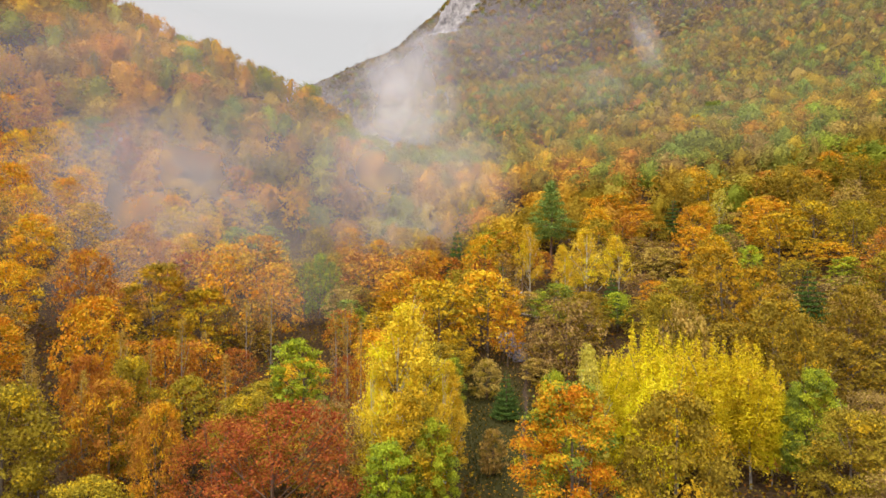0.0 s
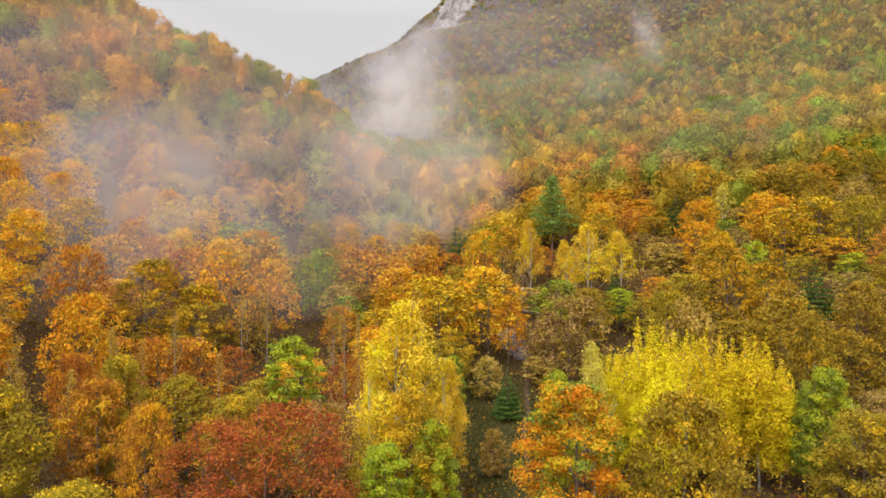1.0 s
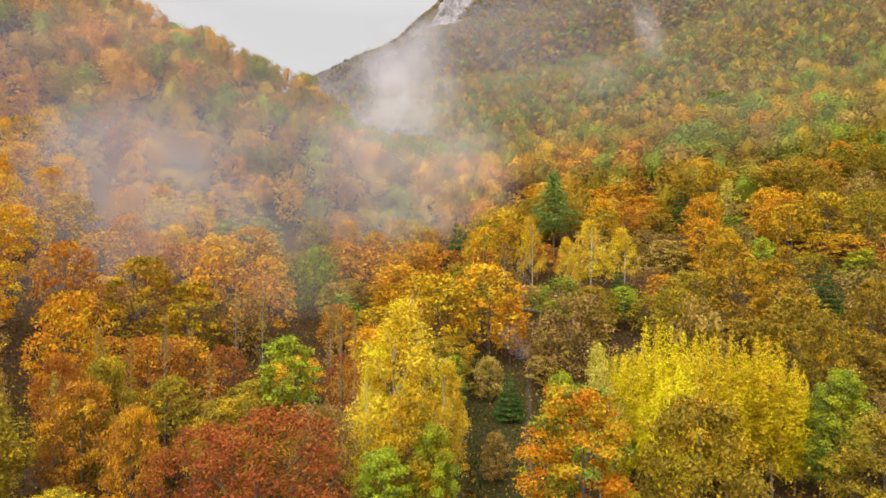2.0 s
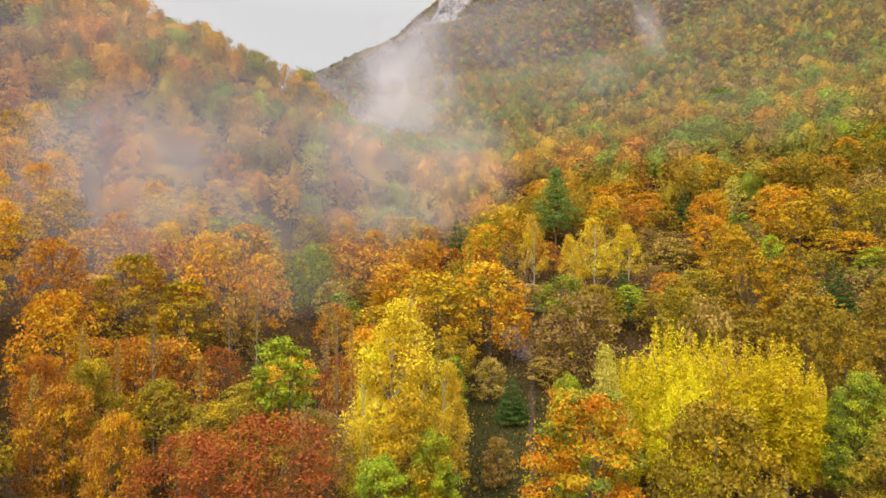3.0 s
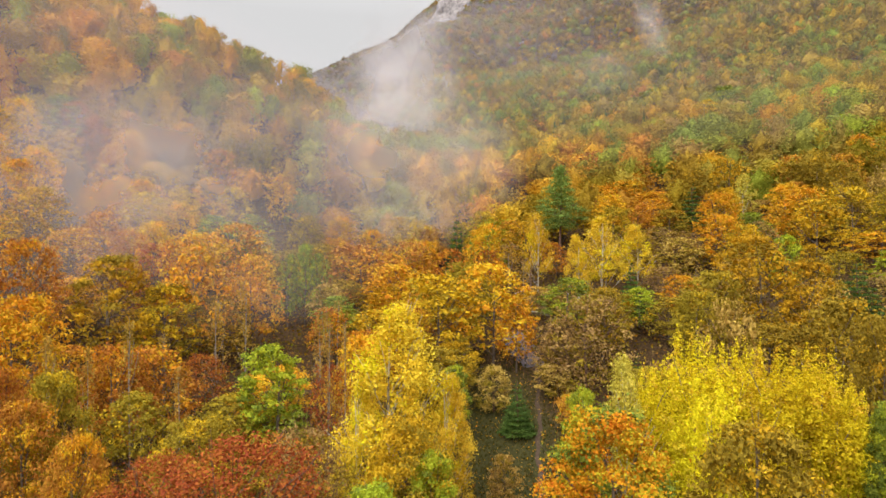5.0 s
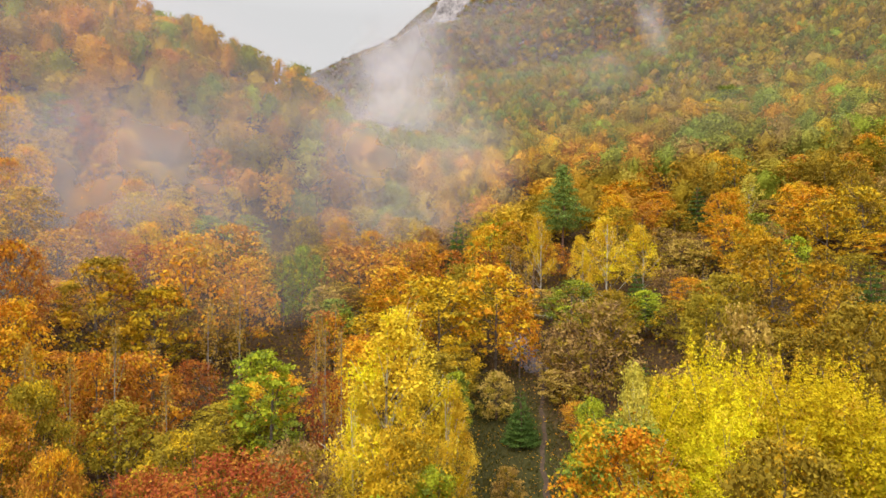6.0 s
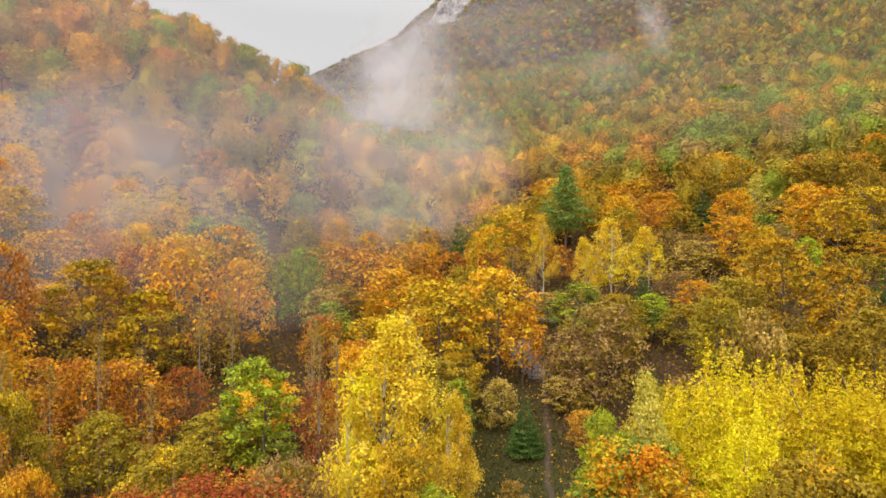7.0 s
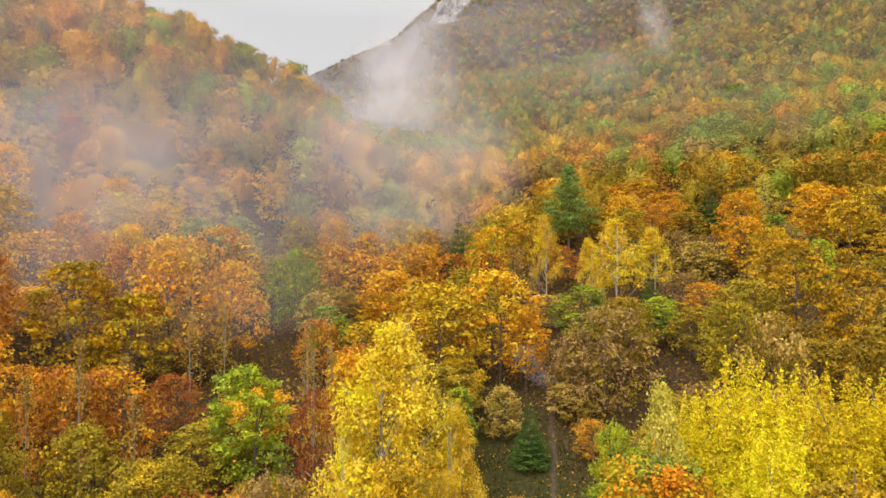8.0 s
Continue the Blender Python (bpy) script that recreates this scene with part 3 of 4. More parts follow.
# ---------------------------------------------------------------- trees that stand out, by kind: x, y, height, crown radius
STANDING = {
    "birch": [(-2.7, 62, 20.5, 4.8), (21.5, 125, 14.8, 2.8), (30.3, 114, 14.6, 4), (25.9, 112, 12.9, 2.3), (37.1, 116, 11.7, 3.2), (1.9, 62, 14.6, 2.4), (-5.3, 61, 14.4, 2.2)],
    "poplar": [(22.1, 62, 18.1, 2.8), (25.5, 61, 17.1, 2.9), (28.1, 60, 16.8, 2.8), (32.4, 60, 15.8, 3.1), (18.8, 63, 15, 2.2), (34.6, 60, 11.4, 2), (22.4, 58, 15.5, 2.6)],
    "lime": [(13, 60, 14, 2.1), (-3, 52, 11.2, 2.7), (0.5, 55, 11.8, 2.3), (-14.9, 75, 12.6, 3.7), (131.1, 190, 6.8, 7), (106.7, 220, 2, 5.8), (36.9, 58, 11.9, 2.7)],
    "maple": [(12, 50, 16.5, 4.9)],
    "olive": [(18.8, 46, 16.4, 4.6), (24.3, 93, 11, 3.6), (18.2, 93, 5.4, 2.7), (41.7, 72, 14.8, 4.8), (73.2, 125, 9.4, 5.3), (51.8, 125, 3.4, 6.4), (83.1, 150, 10.9, 6.5), (40.5, 64, 15.2, 3), (-28.6, 60, 13.8, 3), (-24.7, 66, 10.5, 3.6), (-27.2, 96, 9.5, 4.4), (-24.8, 134, 9.2, 5.1)],
    "red": [(-11.9, 48, 15.8, 6.6), (-17.6, 51, 12.7, 4.5), (12.5, 125, 10.9, 3.8), (-25.4, 84, 7.4, 3.1), (-8.9, 72, 11.9, 2.6)],
    "gold": [(45.5, 92, 15.7, 5.6), (46.8, 84, 15, 4.2), (65.9, 112, 13.5, 5), (2.3, 95, 13.9, 6.4), (-0.5, 57, 13.7, 3.9), (77.2, 119, 11.9, 6), (107, 240, 14.1, 6), (-32.5, 90, 12.1, 4.8), (-38.6, 88, 14.4, 5.4), (-5.2, 108, 8.8, 4.1), (4.6, 90, 7, 3.3)],
    "green": [(-19.8, 115, 13.6, 2.2), (-17.6, 119, 12.2, 2), (-22, 112, 12, 2), (3.4, 80, 8.6, 1.9), (115.9, 165, 5.5, 7.2), (115.5, 190, 4.4, 7.5), (128.8, 266, 14.8, 8), (35.7, 58, 10.3, 1.4)],
    "brown": [(20.5, 88, 12.3, 5.6), (-8, 57, 12.7, 3.7), (18.7, 90, 8.9, 4.4), (17.1, 128, 10, 4.4), (40.3, 110, 6.2, 4.6)],
    "orange": [(10, 98, 14.5, 6.2), (12.9, 95, 10.8, 3.2), (11.8, 128, 15.6, 4.3), (-3.5, 110, 12, 6), (77.2, 112, 5.7, 5.2), (49.2, 160, 9.8, 6.9), (45, 165, 8.2, 6), (47.5, 185, 9.1, 7.3), (55.7, 148, 3.9, 4.8), (75.5, 222, 8.1, 8.8), (124.2, 250, 4.7, 7.1), (54.4, 155, 6.8, 6), (-30.7, 95, 17.7, 5.9), (-24.4, 100, 14.2, 4.6), (-38.1, 70, 15.3, 4.4), (71.4, 125, 11.7, 5.8)],
    "rust": [(-11.6, 127, 14.4, 8.1), (-3.2, 132, 14.8, 6.8), (4.6, 130, 12.3, 4.4), (17, 80, 4.6, 2.2), (39.1, 200, 8.9, 7.4), (26.9, 195, 6.7, 7.2), (17.7, 170, 8.2, 6.6), (51.6, 300, 8.5, 8), (49.7, 190, 10.8, 7.5), (45.7, 140, 9.1, 4.2), (-32.3, 118, 13.5, 6), (-50.2, 100, 9.9, 5), (-45.8, 84, 14.5, 4.1), (-30.1, 72, 12.1, 3.7), (-26.4, 75, 11.4, 4.5), (-29, 57, 12.6, 3.4), (-33.9, 62, 12.3, 2.4), (-22.5, 52, 13.2, 2.3), (-12.7, 98, 8.3, 3.6)],
    "conifer": [(7.5, 145, 14, 3), (26.1, 85, 5.9, 1.6), (10.8, 81, 6.4, 2), (60.8, 95, 9.1, 3.3), (59.8, 145, 10, 3.5)],
    "pine": [(28.8, 139, 20.7, 4.9)],
    "tan": [(17.1, 88, 4.2, 2.9), (8.7, 86, 5.9, 2.4), (7.6, 68, 5.3, 1.7), (31.9, 74, 15.1, 3.7), (46.2, 122, 6.8, 4.6), (13.2, 175, 8.6, 6.1), (-14.5, 110, 8.6, 3.7)],
    "pale": [(69, 141, 11.5, 2.9), (16.6, 61, 15.6, 2.2)],
    "bare": [(-30.8, 63, 15.3, 1.3), (-29.4, 66, 13.8, 1.2), (-27.6, 70, 15.3, 1.4), (-25.5, 88, 12, 1.6), (-23, 92, 12.6, 1.5), (-28.4, 80, 10.5, 1.5), (-11.9, 97, 9.6, 1.8), (-13, 90, 9.7, 1.5), (15.7, 122, 10.5, 1.7), (17.7, 118, 8.7, 1.4), (45.5, 112, 4.9, 1.9), (-21.2, 66, 13.4, 1.3), (-7.2, 69, 17, 1.2), (-9, 71, 17.5, 1.3), (-35.5, 56, 14.5, 1.4), (-33.5, 54, 13.5, 1.2), (-31.5, 57, 13, 1.2)],
}


def plant_all():
    rng = np.random.default_rng(5)
    taken = []
    for kind, rows in STANDING.items():
        for x, y, h, r in rows:
            plant(kind, x, y, h, r, float(rng.uniform(0, 6.28)))
            taken.append((x, y, 6.0 if kind == "pine" else min(r, 0.4 * h)))
    heroes = np.array(taken)
    left = ("orange", "gold", "rust", "olive", "red", "brown", "bare", "orange", "green", "tan")
    left_p = (0.25, 0.18, 0.16, 0.14, 0.09, 0.04, 0.04, 0.04, 0.03, 0.03)
    right = ("olive", "gold", "tan", "brown", "orange", "green", "rust", "lime", "conifer", "pale")
    right_p = (0.33, 0.13, 0.1, 0.13, 0.11, 0.07, 0.06, 0.03, 0.02, 0.02)
    for y in np.arange(32, 152, 6.6):
        for x in np.arange(-125, 140, 6.6):
            px, py = x + rng.uniform(-2.6, 2.6), y + rng.uniform(-2.6, 2.6)
            roll, turn, tall, wide = rng.uniform(0, 1), rng.uniform(0, 6.28), rng.uniform(10, 13.2), rng.uniform(3.6, 4.9)
            if not -0.74 * py - 6 < px < 0.81 * py + 6 or (abs(px - 9.5 - 0.08 * (py - 50)) < 6.2 and 45 < py < 106):
                continue
            t = np.array(taken)
            if (np.hypot(t[:, 0] - px, t[:, 1] - py) < 0.62 * (t[:, 2] + wide)).any():
                continue
            if py < 44:
                tall *= 0.75
            ahead = np.abs(px / py - heroes[:, 0] / heroes[:, 1]) < heroes[:, 2] / heroes[:, 1]
            if (ahead & (heroes[:, 1] - 18 < py) & (py < heroes[:, 1])).any():
                tall *= 0.66
            names, p = (left, left_p) if px < 6 else (right, right_p)
            kind = names[int(np.searchsorted(np.cumsum(p), roll * 0.9999))]
            if 0 < px and py < 100 and kind in ("orange", "green", "lime"):
                kind = "olive" if kind == "orange" else "brown"
            if py < 58 and kind in ("gold", "orange", "lime", "pale"):
                kind = "olive" if roll < 0.4 else "rust"
            # dark and sparse kinds picked here to stand in for deep shade
            if px > 22 and py < 70:
                kind, tall = ("brown", "olive", "conifer", "brown")[int(turn * 7) % 4], tall * 0.85
            if px < 0 and py < 76 and kind in ("gold", "orange", "rust") and turn < 3.6:
                kind = "brown" if turn < 1.8 else "olive"
            if px < -22 and 66 < py < 112 and kind in ("olive", "green"):
                kind = "orange"
            if kind in ("tan", "brown"):
                tall *= 0.75
            plant(kind, px, py, tall, wide * ({"conifer": 0.6, "pale": 0.6, "lime": 0.7, "bare": 0.4}.get(kind, 1)), float(turn))
            taken.append((px, py, wide))


plant_all()


# ---------------------------------------------------------------- woods farther off, past counting
def woods(name, label, area, spacing, count, size, weights, seed, grid, tall=(9.0, 13.5), tint=(1.0, 1.0, 1.0)):
    """One wood of many crowns on the ground, each of a kind of its own."""
    rng = np.random.default_rng(seed)
    x0, x1, y0, y1, keep = area
    gx, gy = np.meshgrid(np.arange(x0, x1, spacing), np.arange(y0, y1, spacing))
    x, y = gx.ravel() + rng.uniform(-0.42, 0.42, gx.size) * spacing, gy.ravel() + rng.uniform(-0.42, 0.42, gx.size) * spacing
    ok = keep(x, y)
    x, y = x[ok], y[ok]
    z = ground(x, y)
    kinds = list(weights(x[:1], y[:1]))
    p = np.stack([np.broadcast_to(w, x.shape) for w in weights(x, y).values()], 1)
    p = p / p.sum(1, keepdims=True)
    pick = (rng.uniform(0, 1, len(x))[:, None] > np.cumsum(p, 1)).sum(1).clip(0, len(kinds) - 1)
    vs, fs, cs, ms, base = [], [], [], [], 0
    for k, kind in enumerate(kinds):
        models = []
        for _ in range(4):
            v, f, c, _, inner = crown_mesh(rng, kind, 12.0, spacing * 0.7, count, size, 0.0, kind != "conifer", *grid)
            models.append((v, f, c, inner))
        for j, i in enumerate(np.nonzero(pick == k)[0]):
            v, f, c, inner = models[j % 4]
            a, h, w = rng.uniform(0, 6.28), rng.uniform(*tall) / 12.0, rng.uniform(0.65, 1.4)
            if kind == "conifer":
                w *= 0.55
            turn = np.array(((math.cos(a) * w, -math.sin(a) * w, 0), (math.sin(a) * w, math.cos(a) * w, 0), (0, 0, h)))
            vs.append(v @ turn.T + (x[i], y[i], z[i]))
            fs.append(f[:-inner] + base)
            ms.append(f[-inner:] + base)
            shift = rng.uniform(0.76, 1.2) * np.array((rng.uniform(0.92, 1.08), rng.uniform(0.9, 1.1), rng.uniform(0.8, 1.4)))
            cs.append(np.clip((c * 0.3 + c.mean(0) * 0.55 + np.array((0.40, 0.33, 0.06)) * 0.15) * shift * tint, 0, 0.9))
            base += len(v)
    v, f, m, c = np.concatenate(vs), np.concatenate(fs), np.concatenate(ms), np.concatenate(cs)
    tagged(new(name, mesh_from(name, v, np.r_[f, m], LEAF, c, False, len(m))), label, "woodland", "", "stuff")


def patches(x, y, scale, seed):
    return 0.5 + 0.5 * np.sin(x * scale + seed) * np.sin(y * scale * 0.8 + seed * 1.7)


def spur_mix(x, y):
    q = patches(x, y, 0.07, 2.0)
    return {"orange": 0.32 + 0.2 * q, "rust": 0.2, "gold": 0.20, "olive": 0.14, "tan": 0.05, "brown": 0.03, "green": 0.05 + 0.06 * (1 - q) + 0.5 * smooth(x, -50, -18), "conifer": 0.15 * smooth(x, -50, -18), "lime": 0.06 + 0.06 * (1 - q), "pale": 0.03}


def slope_mix(x, y):
    q, p = patches(x, y, 0.045, 0.7), patches(x, y, 0.11, 2.3)
    glow = smooth(-x, -85, -45) * smooth(-y, -235, -195)
    return {"olive": 0.3, "green": 0.06 + 0.5 * (1 - q) ** 2, "gold": 0.04 + 0.22 * p, "orange": 0.01 + 0.26 * q ** 3 * p + 0.8 * glow, "lime": 0.03 + 0.16 * (1 - q) * p,
            "tan": 0.03 + 0.12 * (1 - p), "rust": 0.02 + 0.08 * q * (1 - p) + 0.3 * glow, "brown": 0.03, "conifer": 0.015}


def mountain_mix(x, y):
    return {"olive": 0.44, "tan": 0.12, "brown": 0.10, "grey": 0.03 + 2.0 * smooth(-x, -30, 40) * smooth(y, 700, 1000), "green": 0.2, "gold": 0.16, "rust": 0.05}


def in_view(x, y, z_limit=0.47):
    z = ground(x, y)
    return (x < 0.80 * y + 12) & (x > -0.73 * y - 10) & (z < z_limit * y)


woods("spur_wood", "orange, gold and olive autumn woods on a steep spur", (-230, 4, 152, 262, lambda x, y: in_view(x, y) & (x < 4)), 7.4, 1050, 0.25, spur_mix, 11, (6, 10), tint=(0.97, 0.95, 0.97))
woods("valley_wood", "mixed green, olive and orange woods on the lower slope", (4, 260, 152, 290, in_view), 8.8, 1000, 0.29, slope_mix, 12, (6, 10), tint=(0.92, 0.88, 0.8))
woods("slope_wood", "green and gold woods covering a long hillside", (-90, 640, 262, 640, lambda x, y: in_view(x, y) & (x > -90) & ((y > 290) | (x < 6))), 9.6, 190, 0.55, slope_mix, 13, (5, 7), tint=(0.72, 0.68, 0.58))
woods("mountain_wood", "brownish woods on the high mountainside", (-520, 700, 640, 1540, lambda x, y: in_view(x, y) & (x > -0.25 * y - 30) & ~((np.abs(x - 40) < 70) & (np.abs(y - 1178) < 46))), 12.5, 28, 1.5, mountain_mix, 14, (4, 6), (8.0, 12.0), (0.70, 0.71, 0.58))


# ---------------------------------------------------------------- undergrowth, grass and fallen leaves
def undergrowth():
    rng = np.random.default_rng(21)
    n = 80000
    y = rng.uniform(34, 152, n)
    x = rng.uniform(-0.82, 0.82, n) * (y + 8)
    ok = ~((np.abs(x - 10.5) < 5.5) & (y > 58) & (y < 106))
    x, y = x[ok], y[ok]
    n = len(x)
    at = np.c_[x, y, ground(x, y) + rng.uniform(0.1, 1, n) ** 1.5 * (2.6 + 2.4 * patches(x, y, 0.9, 3.0))]
    kind = rng.integers(0, 4, n)
    col = np.zeros((n, 3))
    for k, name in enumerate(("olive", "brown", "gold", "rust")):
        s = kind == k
        # tones cut to under half: the shade between the trunks is put into the colour
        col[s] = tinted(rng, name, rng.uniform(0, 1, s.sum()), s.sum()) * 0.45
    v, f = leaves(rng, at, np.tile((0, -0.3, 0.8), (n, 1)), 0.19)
    tagged(new("undergrowth", mesh_from("undergrowth", v, f, LEAF, np.repeat(col, 3, 0))), "brown and olive brush between the trunks, its colour darkened for shade", "undergrowth", "", "stuff")


undergrowth()


def clearing_grass():
    rng = np.random.default_rng(22)
    n = 9000
    y = rng.uniform(58, 104, n)
    x = 9.5 + (y - 60) * 0.08 + rng.uniform(-5.5, 5.5, n)
    keep = np.abs(x - np.interp(y, (60, 70, 81, 87, 92), (10, 11.2, 13.2, 14.4, 15.6))) > 0.5
    x, y = x[keep], y[keep]
    n = len(x)
    z = ground(x, y)
    a, h, w = rng.uniform(0, 6.28, n), rng.uniform(0.12, 0.42, n), rng.uniform(0.04, 0.10, n)
    b1 = np.c_[x - np.cos(a) * w, y - np.sin(a) * w, z]
    b2 = np.c_[x + np.cos(a) * w, y + np.sin(a) * w, z]
    tip = np.c_[x + rng.normal(0, 0.1, n), y + rng.normal(0, 0.1, n), z + h]
    v = np.stack([b1, b2, tip], 1).reshape(-1, 3)
    g = rng.uniform(0, 1, (n, 1))
    col = (1 - g) * np.array((0.05, 0.052, 0.012)) + g * np.array((0.12, 0.095, 0.022))
    tagged(new("grass", mesh_from("grass", v, np.arange(3 * n).reshape(-1, 3), LEAF, np.repeat(col, 3, 0))), "short dull green meadow grass in the clearing", "grass", "", "stuff")
    m = 1800
    y = rng.uniform(58, 104, m)
    x = 10 + (y - 60) * 0.08 + rng.uniform(-6, 6, m)
    at = np.c_[x, y, ground(x, y) + 0.1]
    col = tinted(rng, "orange", rng.uniform(0, 1, m), m)
    v, f = leaves(rng, at, np.tile((0, 0, 1.5), (m, 1)), 0.09)
    tagged(new("fallen_leaves", mesh_from("fallen_leaves", v, f, LEAF, np.repeat(col, 3, 0))), "orange fallen leaves scattered over the grass", "leaves", "", "stuff")


clearing_grass()


# ---------------------------------------------------------------- limestone cliff high on the mountain
def cliff(x0, x1, y, height, seed, label):
    """A broken rock face that follows the ground from x0 to x1, highest past its middle, with ledges and clefts."""
    rng = np.random.default_rng(seed)
    nu, nv = 64, 22
    u, w = np.meshgrid(np.linspace(0, 1, nu), np.linspace(0, 1, nv))
    ph = rng.uniform(0, 6.28, 6)
    rough = np.sin(u * 19 + ph[0]) * 0.5 + np.sin(u * 47 + w * 3 + ph[1]) * 0.35 + np.sin(w * 15 + u * 9 + ph[2]) * 0.4 + rng.normal(0, 0.22, u.shape)
    tall = height * (0.12 + 0.88 * smooth(u, 0, 0.75)) * (1 - 0.5 * smooth(u, 0.88, 1)) * (1 + 0.05 * np.sin(u * 31 + ph[4]) + 0.04 * np.sin(u * 71 + ph[5]))
    px = x0 + u * (x1 - x0) + rough * 0.8
    py = y + w * height * 0.4 - rough * height * 0.05
    pz = ground(px, np.full_like(px, y)) - 4 + w * tall
    v = np.c_[px.ravel(), py.ravel(), pz.ravel()]
    back = v + (0, height, -2)
    off = nu * nv
    i = (np.arange(nv - 1)[:, None] * nu + np.arange(nu - 1)).ravel()
    e = (nv - 1) * nu + np.arange(nu - 1)
    f = np.r_[np.c_[i, i + 1, i + 1 + nu, i + nu], np.c_[i, i + nu, i + 1 + nu, i + 1] + off, np.c_[e, e + 1, e + 1 + off, e + off]]
    for col in (0, nu - 1):
        c = np.arange(nv - 1) * nu + col
        f = np.r_[f, np.c_[c, c + nu, c + nu + off, c + off]]
    tagged(new("cliff", mesh_from("cliff", np.r_[v, back], f, LIMESTONE)), label, "cliff", "rock faces of the mountain", "structure")


cliff(-25, 105, 1150, 112, 3, "pale grey limestone cliff on the mountain's crest")
cliff(138, 178, 1160, 12, 4, "small pale rock outcrop among the mountain woods")
cliff(86, 128, 755, 7, 5, "low grey rock band among the hillside woods")


# ---------------------------------------------------------------- mist
def mist_bank(label, centre, across, up, lift, layers, gap, density, seed, rim_power=1.3, mat=MIST):
    """Drifting mist: a few wavy veils one behind the other; across and up span it, density is its thickness in the middle."""
    rng = np.random.default_rng(seed)
    root = tagged(new("mist_bank"), label, "mist", "", "stuff")
    c, a, b = np.array(centre, float), np.array(across, float), np.array(up, float)
    back = np.cross(a, b)
    back /= np.linalg.norm(back)
    back = -back if back[1] < 0 else back
    n = 44
    u, w = np.meshgrid(np.linspace(-1, 1, n), np.linspace(-1, 1, n))
    i = (np.arange(n - 1)[:, None] * n + np.arange(n - 1)).ravel()
    f = np.c_[i, i + 1, i + 1 + n, i + n]
    for k in range(layers):
        ph = rng.uniform(0, 6.28, 4)
        wave = lift * (np.sin(u * 3.1 + ph[0]) * np.cos(w * 2.3 + ph[1]) + 0.5 * np.sin(w * 5 + u * 2 + ph[2]))
        du, dw = rng.uniform(-0.15, 0.15, 2)
        p = c + (u + du)[..., None] * a + (w + dw)[..., None] * b + (wave + (k - (layers - 1) / 2) * gap)[..., None] * back
        rim = np.clip(1 - (u ** 2 + w ** 2) - 0.18 * np.sin(u * 6 + ph[3]) * np.cos(w * 5), 0, 1)
        solid = (rim.ravel()[f] > 0).any(1)
        me = mesh_from("veil", p.reshape(-1, 3), f[solid], mat, None, True)
        at = me.attributes.new("thickness", "FLOAT", "POINT")
        at.data.foreach_set("value", (density * rim ** rim_power).astype(np.float32).ravel())
        child("veil", me, root)


mist_bank("column of white mist rising out of the gully", (-8, 270, 68), (25, 0, 0), (4, 0, 40), 3.0, 2, 8.0, 0.46, 1, 1.6)
mist_bank("ragged tongue of mist beside the column", (-22, 275, 78), (14, 0, 3), (-2, 0, 12), 3.0, 1, 6.0, 0.36, 8, 1.1)
mist_bank("thin mist lying in the gully between the slopes", (-5, 150, 18), (29, 3, 0), (0, 4, 25), 1.5, 2, 5.0, 0.27, 2, 1.2)
mist_bank("thin mist drifting across the wooded spur", (-43, 118, 12), (34, 13, 0), (0, 4, 20), 1.5, 1, 4.0, 0.36, 3, 1.1)
mist_bank("faint low mist among the orange beeches", (-38, 91, -1), (36, 6, 0), (0, 3, 13), 1.5, 1, 4.0, 0.2, 9, 1.1)
mist_bank("broad thin haze in front of the wooded spur", (-66, 146, 36), (68, 24, -8), (-16, 42, 40), 1.0, 1, 4.0, 0.24, 7, 1.0, HAZE)
mist_bank("faint wisp of mist on the far hillside", (140, 385, 138), (12, 0, -5), (-5, 0, 22), 3.0, 2, 6.0, 0.23, 4)
mist_bank("faint wisp of mist above the trees", (98, 330, 92), (20, 0, 0), (0, 0, 12), 3.0, 1, 6.0, 0.14, 5)


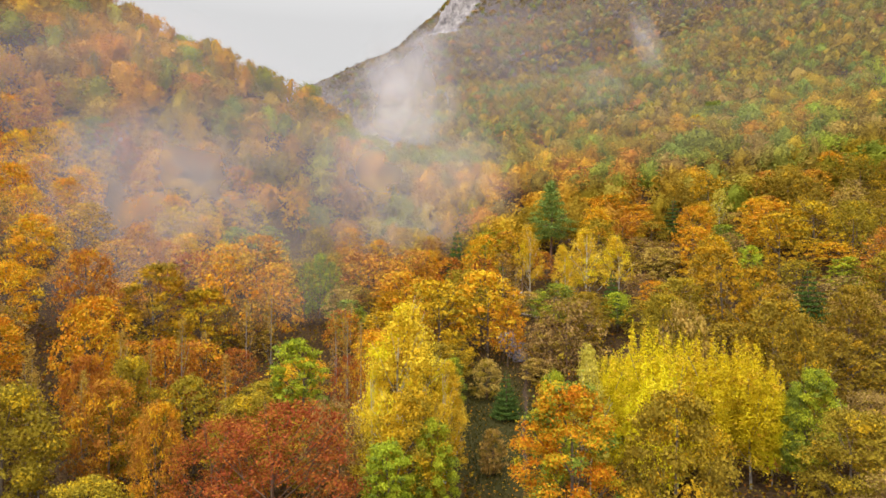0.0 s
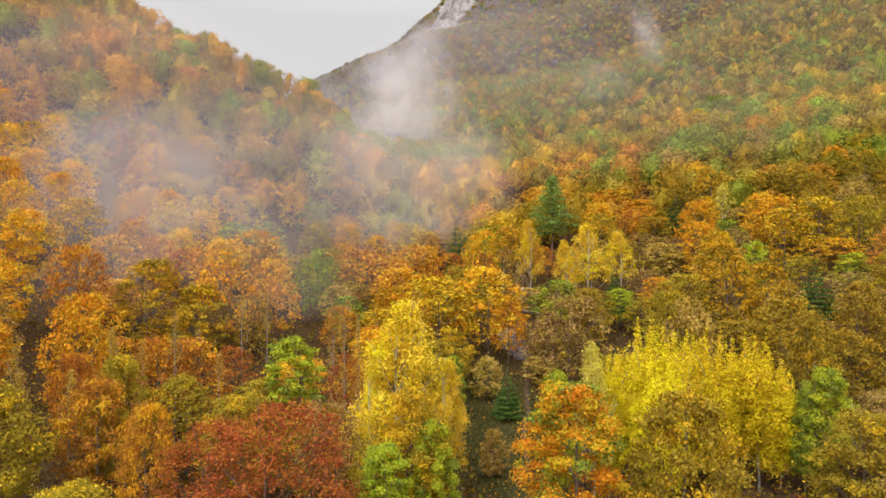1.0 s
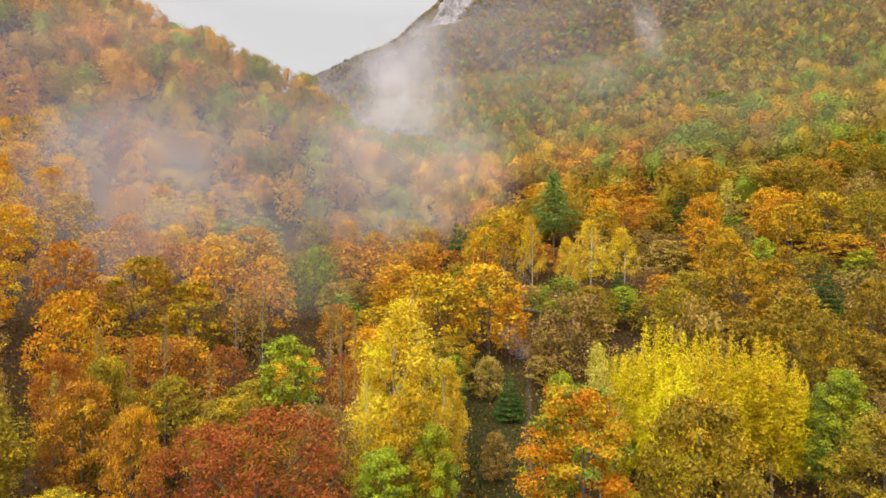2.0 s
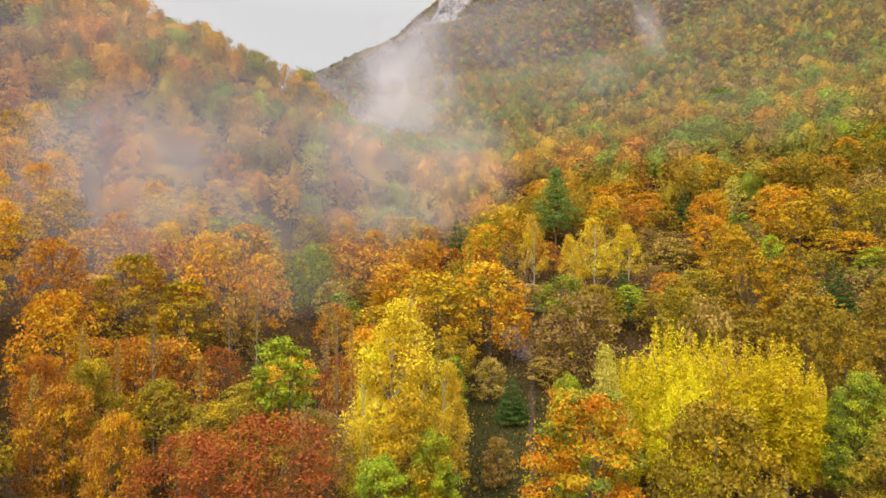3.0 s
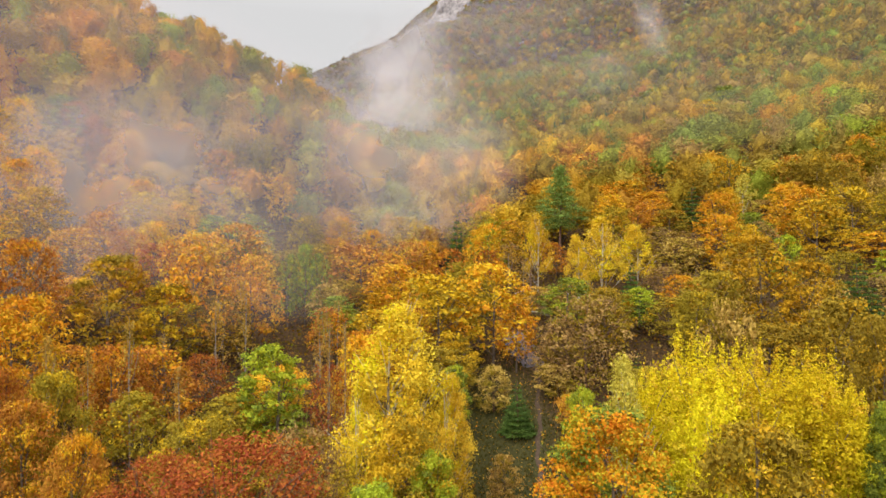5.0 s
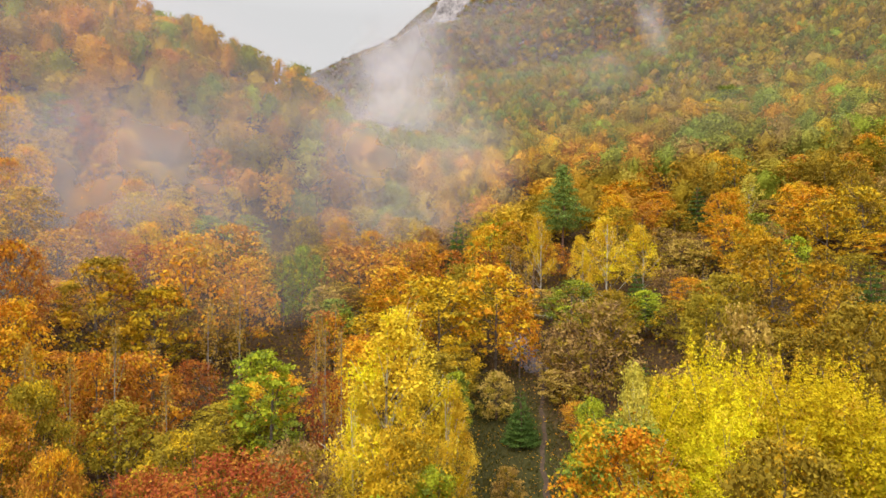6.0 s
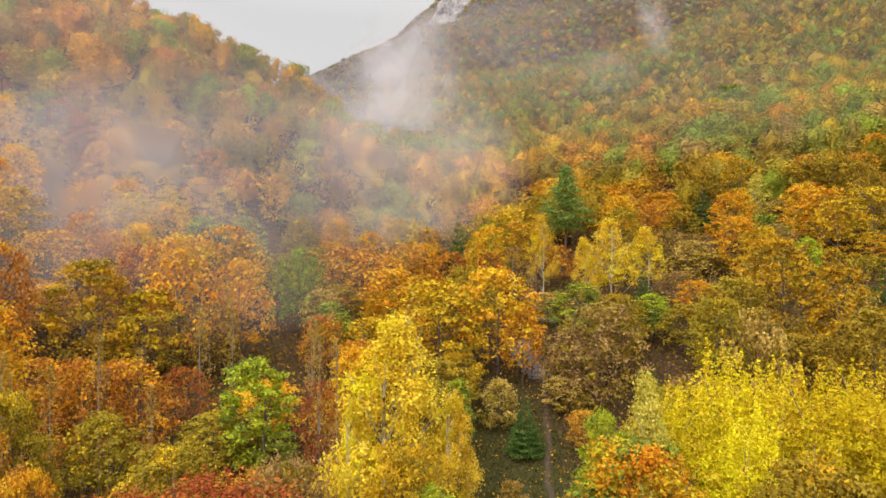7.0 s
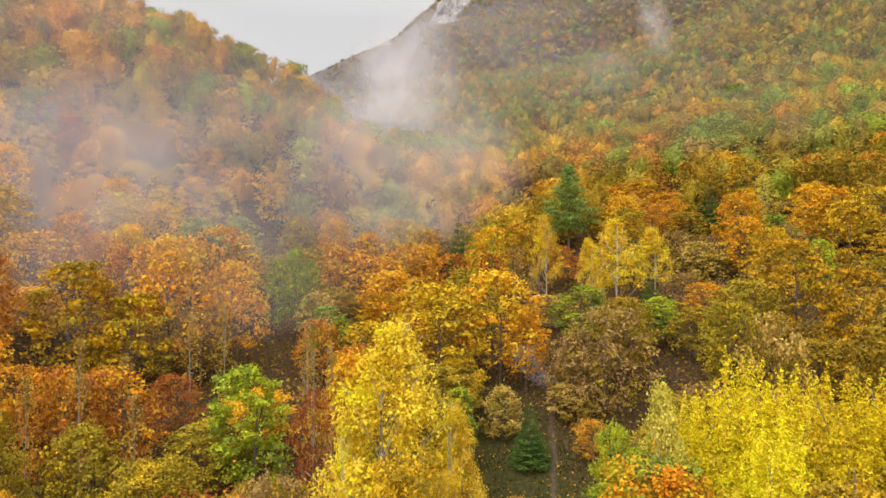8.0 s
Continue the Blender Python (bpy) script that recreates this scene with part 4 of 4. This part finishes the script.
def haze_veil(x0, x1, y0, label):
    """One see-through sheet with haze put into its colour: it follows the far slopes and thickens with distance."""
    xs, ys = np.arange(x0, x1 + 1, 25.0), np.arange(y0, 1451, 25.0)
    gx, gy = np.meshgrid(xs, ys)
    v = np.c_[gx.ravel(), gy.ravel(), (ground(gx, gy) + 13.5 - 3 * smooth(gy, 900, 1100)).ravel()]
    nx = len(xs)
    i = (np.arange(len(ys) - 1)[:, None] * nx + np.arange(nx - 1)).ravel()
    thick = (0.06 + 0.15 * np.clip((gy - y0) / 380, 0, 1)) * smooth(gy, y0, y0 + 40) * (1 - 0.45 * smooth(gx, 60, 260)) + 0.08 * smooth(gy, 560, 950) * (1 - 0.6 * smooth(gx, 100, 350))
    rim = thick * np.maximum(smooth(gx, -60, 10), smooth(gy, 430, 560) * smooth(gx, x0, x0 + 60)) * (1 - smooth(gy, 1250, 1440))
    f = np.c_[i, i + 1, i + 1 + nx, i + nx]
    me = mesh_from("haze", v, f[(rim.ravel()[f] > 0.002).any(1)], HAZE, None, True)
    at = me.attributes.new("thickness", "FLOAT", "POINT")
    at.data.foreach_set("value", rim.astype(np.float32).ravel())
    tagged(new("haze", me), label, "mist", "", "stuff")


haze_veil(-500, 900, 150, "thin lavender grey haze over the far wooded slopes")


# ---------------------------------------------------------------- dead wood by the path
def fallen_log():
    z = float(ground(20.5, 112.5))
    line = [((17.8, 112.0, z + 1.1), (19.2, 112.4, z + 0.75), (20.8, 112.9, z + 0.45), (22.6, 113.2, z + 0.1)), ]
    v, f = tubes([(line[0], (0.13, 0.2, 0.24, 0.26))], 9)
    root = tagged(new("fallen_log"), "pale barkless trunk lying at the edge of the wood", "log")
    child("log", mesh_from("log", v, f, BIRCH_BARK, None, True), root)
    v, f = tubes([(((19.6, 112.5, z + 0.7), (19.9, 112.1, z + 1.3), (20.5, 111.9, z + 1.7)), (0.08, 0.06, 0.02))], 6)
    child("branch_stub", mesh_from("branch_stub", v, f, BIRCH_BARK, None, True), root)


def dead_tree():
    x, y = 18.6, 116.0
    z = float(ground(x, y))
    root = tagged(new("dead_tree"), "bare dark snag with one broken pale branch", "tree")
    v, f = tubes([(((x, y, z - 0.2), (x + 0.1, y, z + 3), (x - 0.1, y, z + 6), (x + 0.1, y, z + 9)), (0.22, 0.18, 0.13, 0.05))], 8)
    child("trunk", mesh_from("trunk", v, f, TWIG, None, True), root)
    v, f = tubes([(((x, y - 0.1, z + 4.4), (x - 1.2, y - 0.4, z + 4.0), (x - 2.8, y - 0.5, z + 3.3)), (0.09, 0.08, 0.04))], 6)
    child("branch", mesh_from("branch", v, f, BIRCH_BARK, None, True), root, "broken pale branch")


fallen_log()
dead_tree()
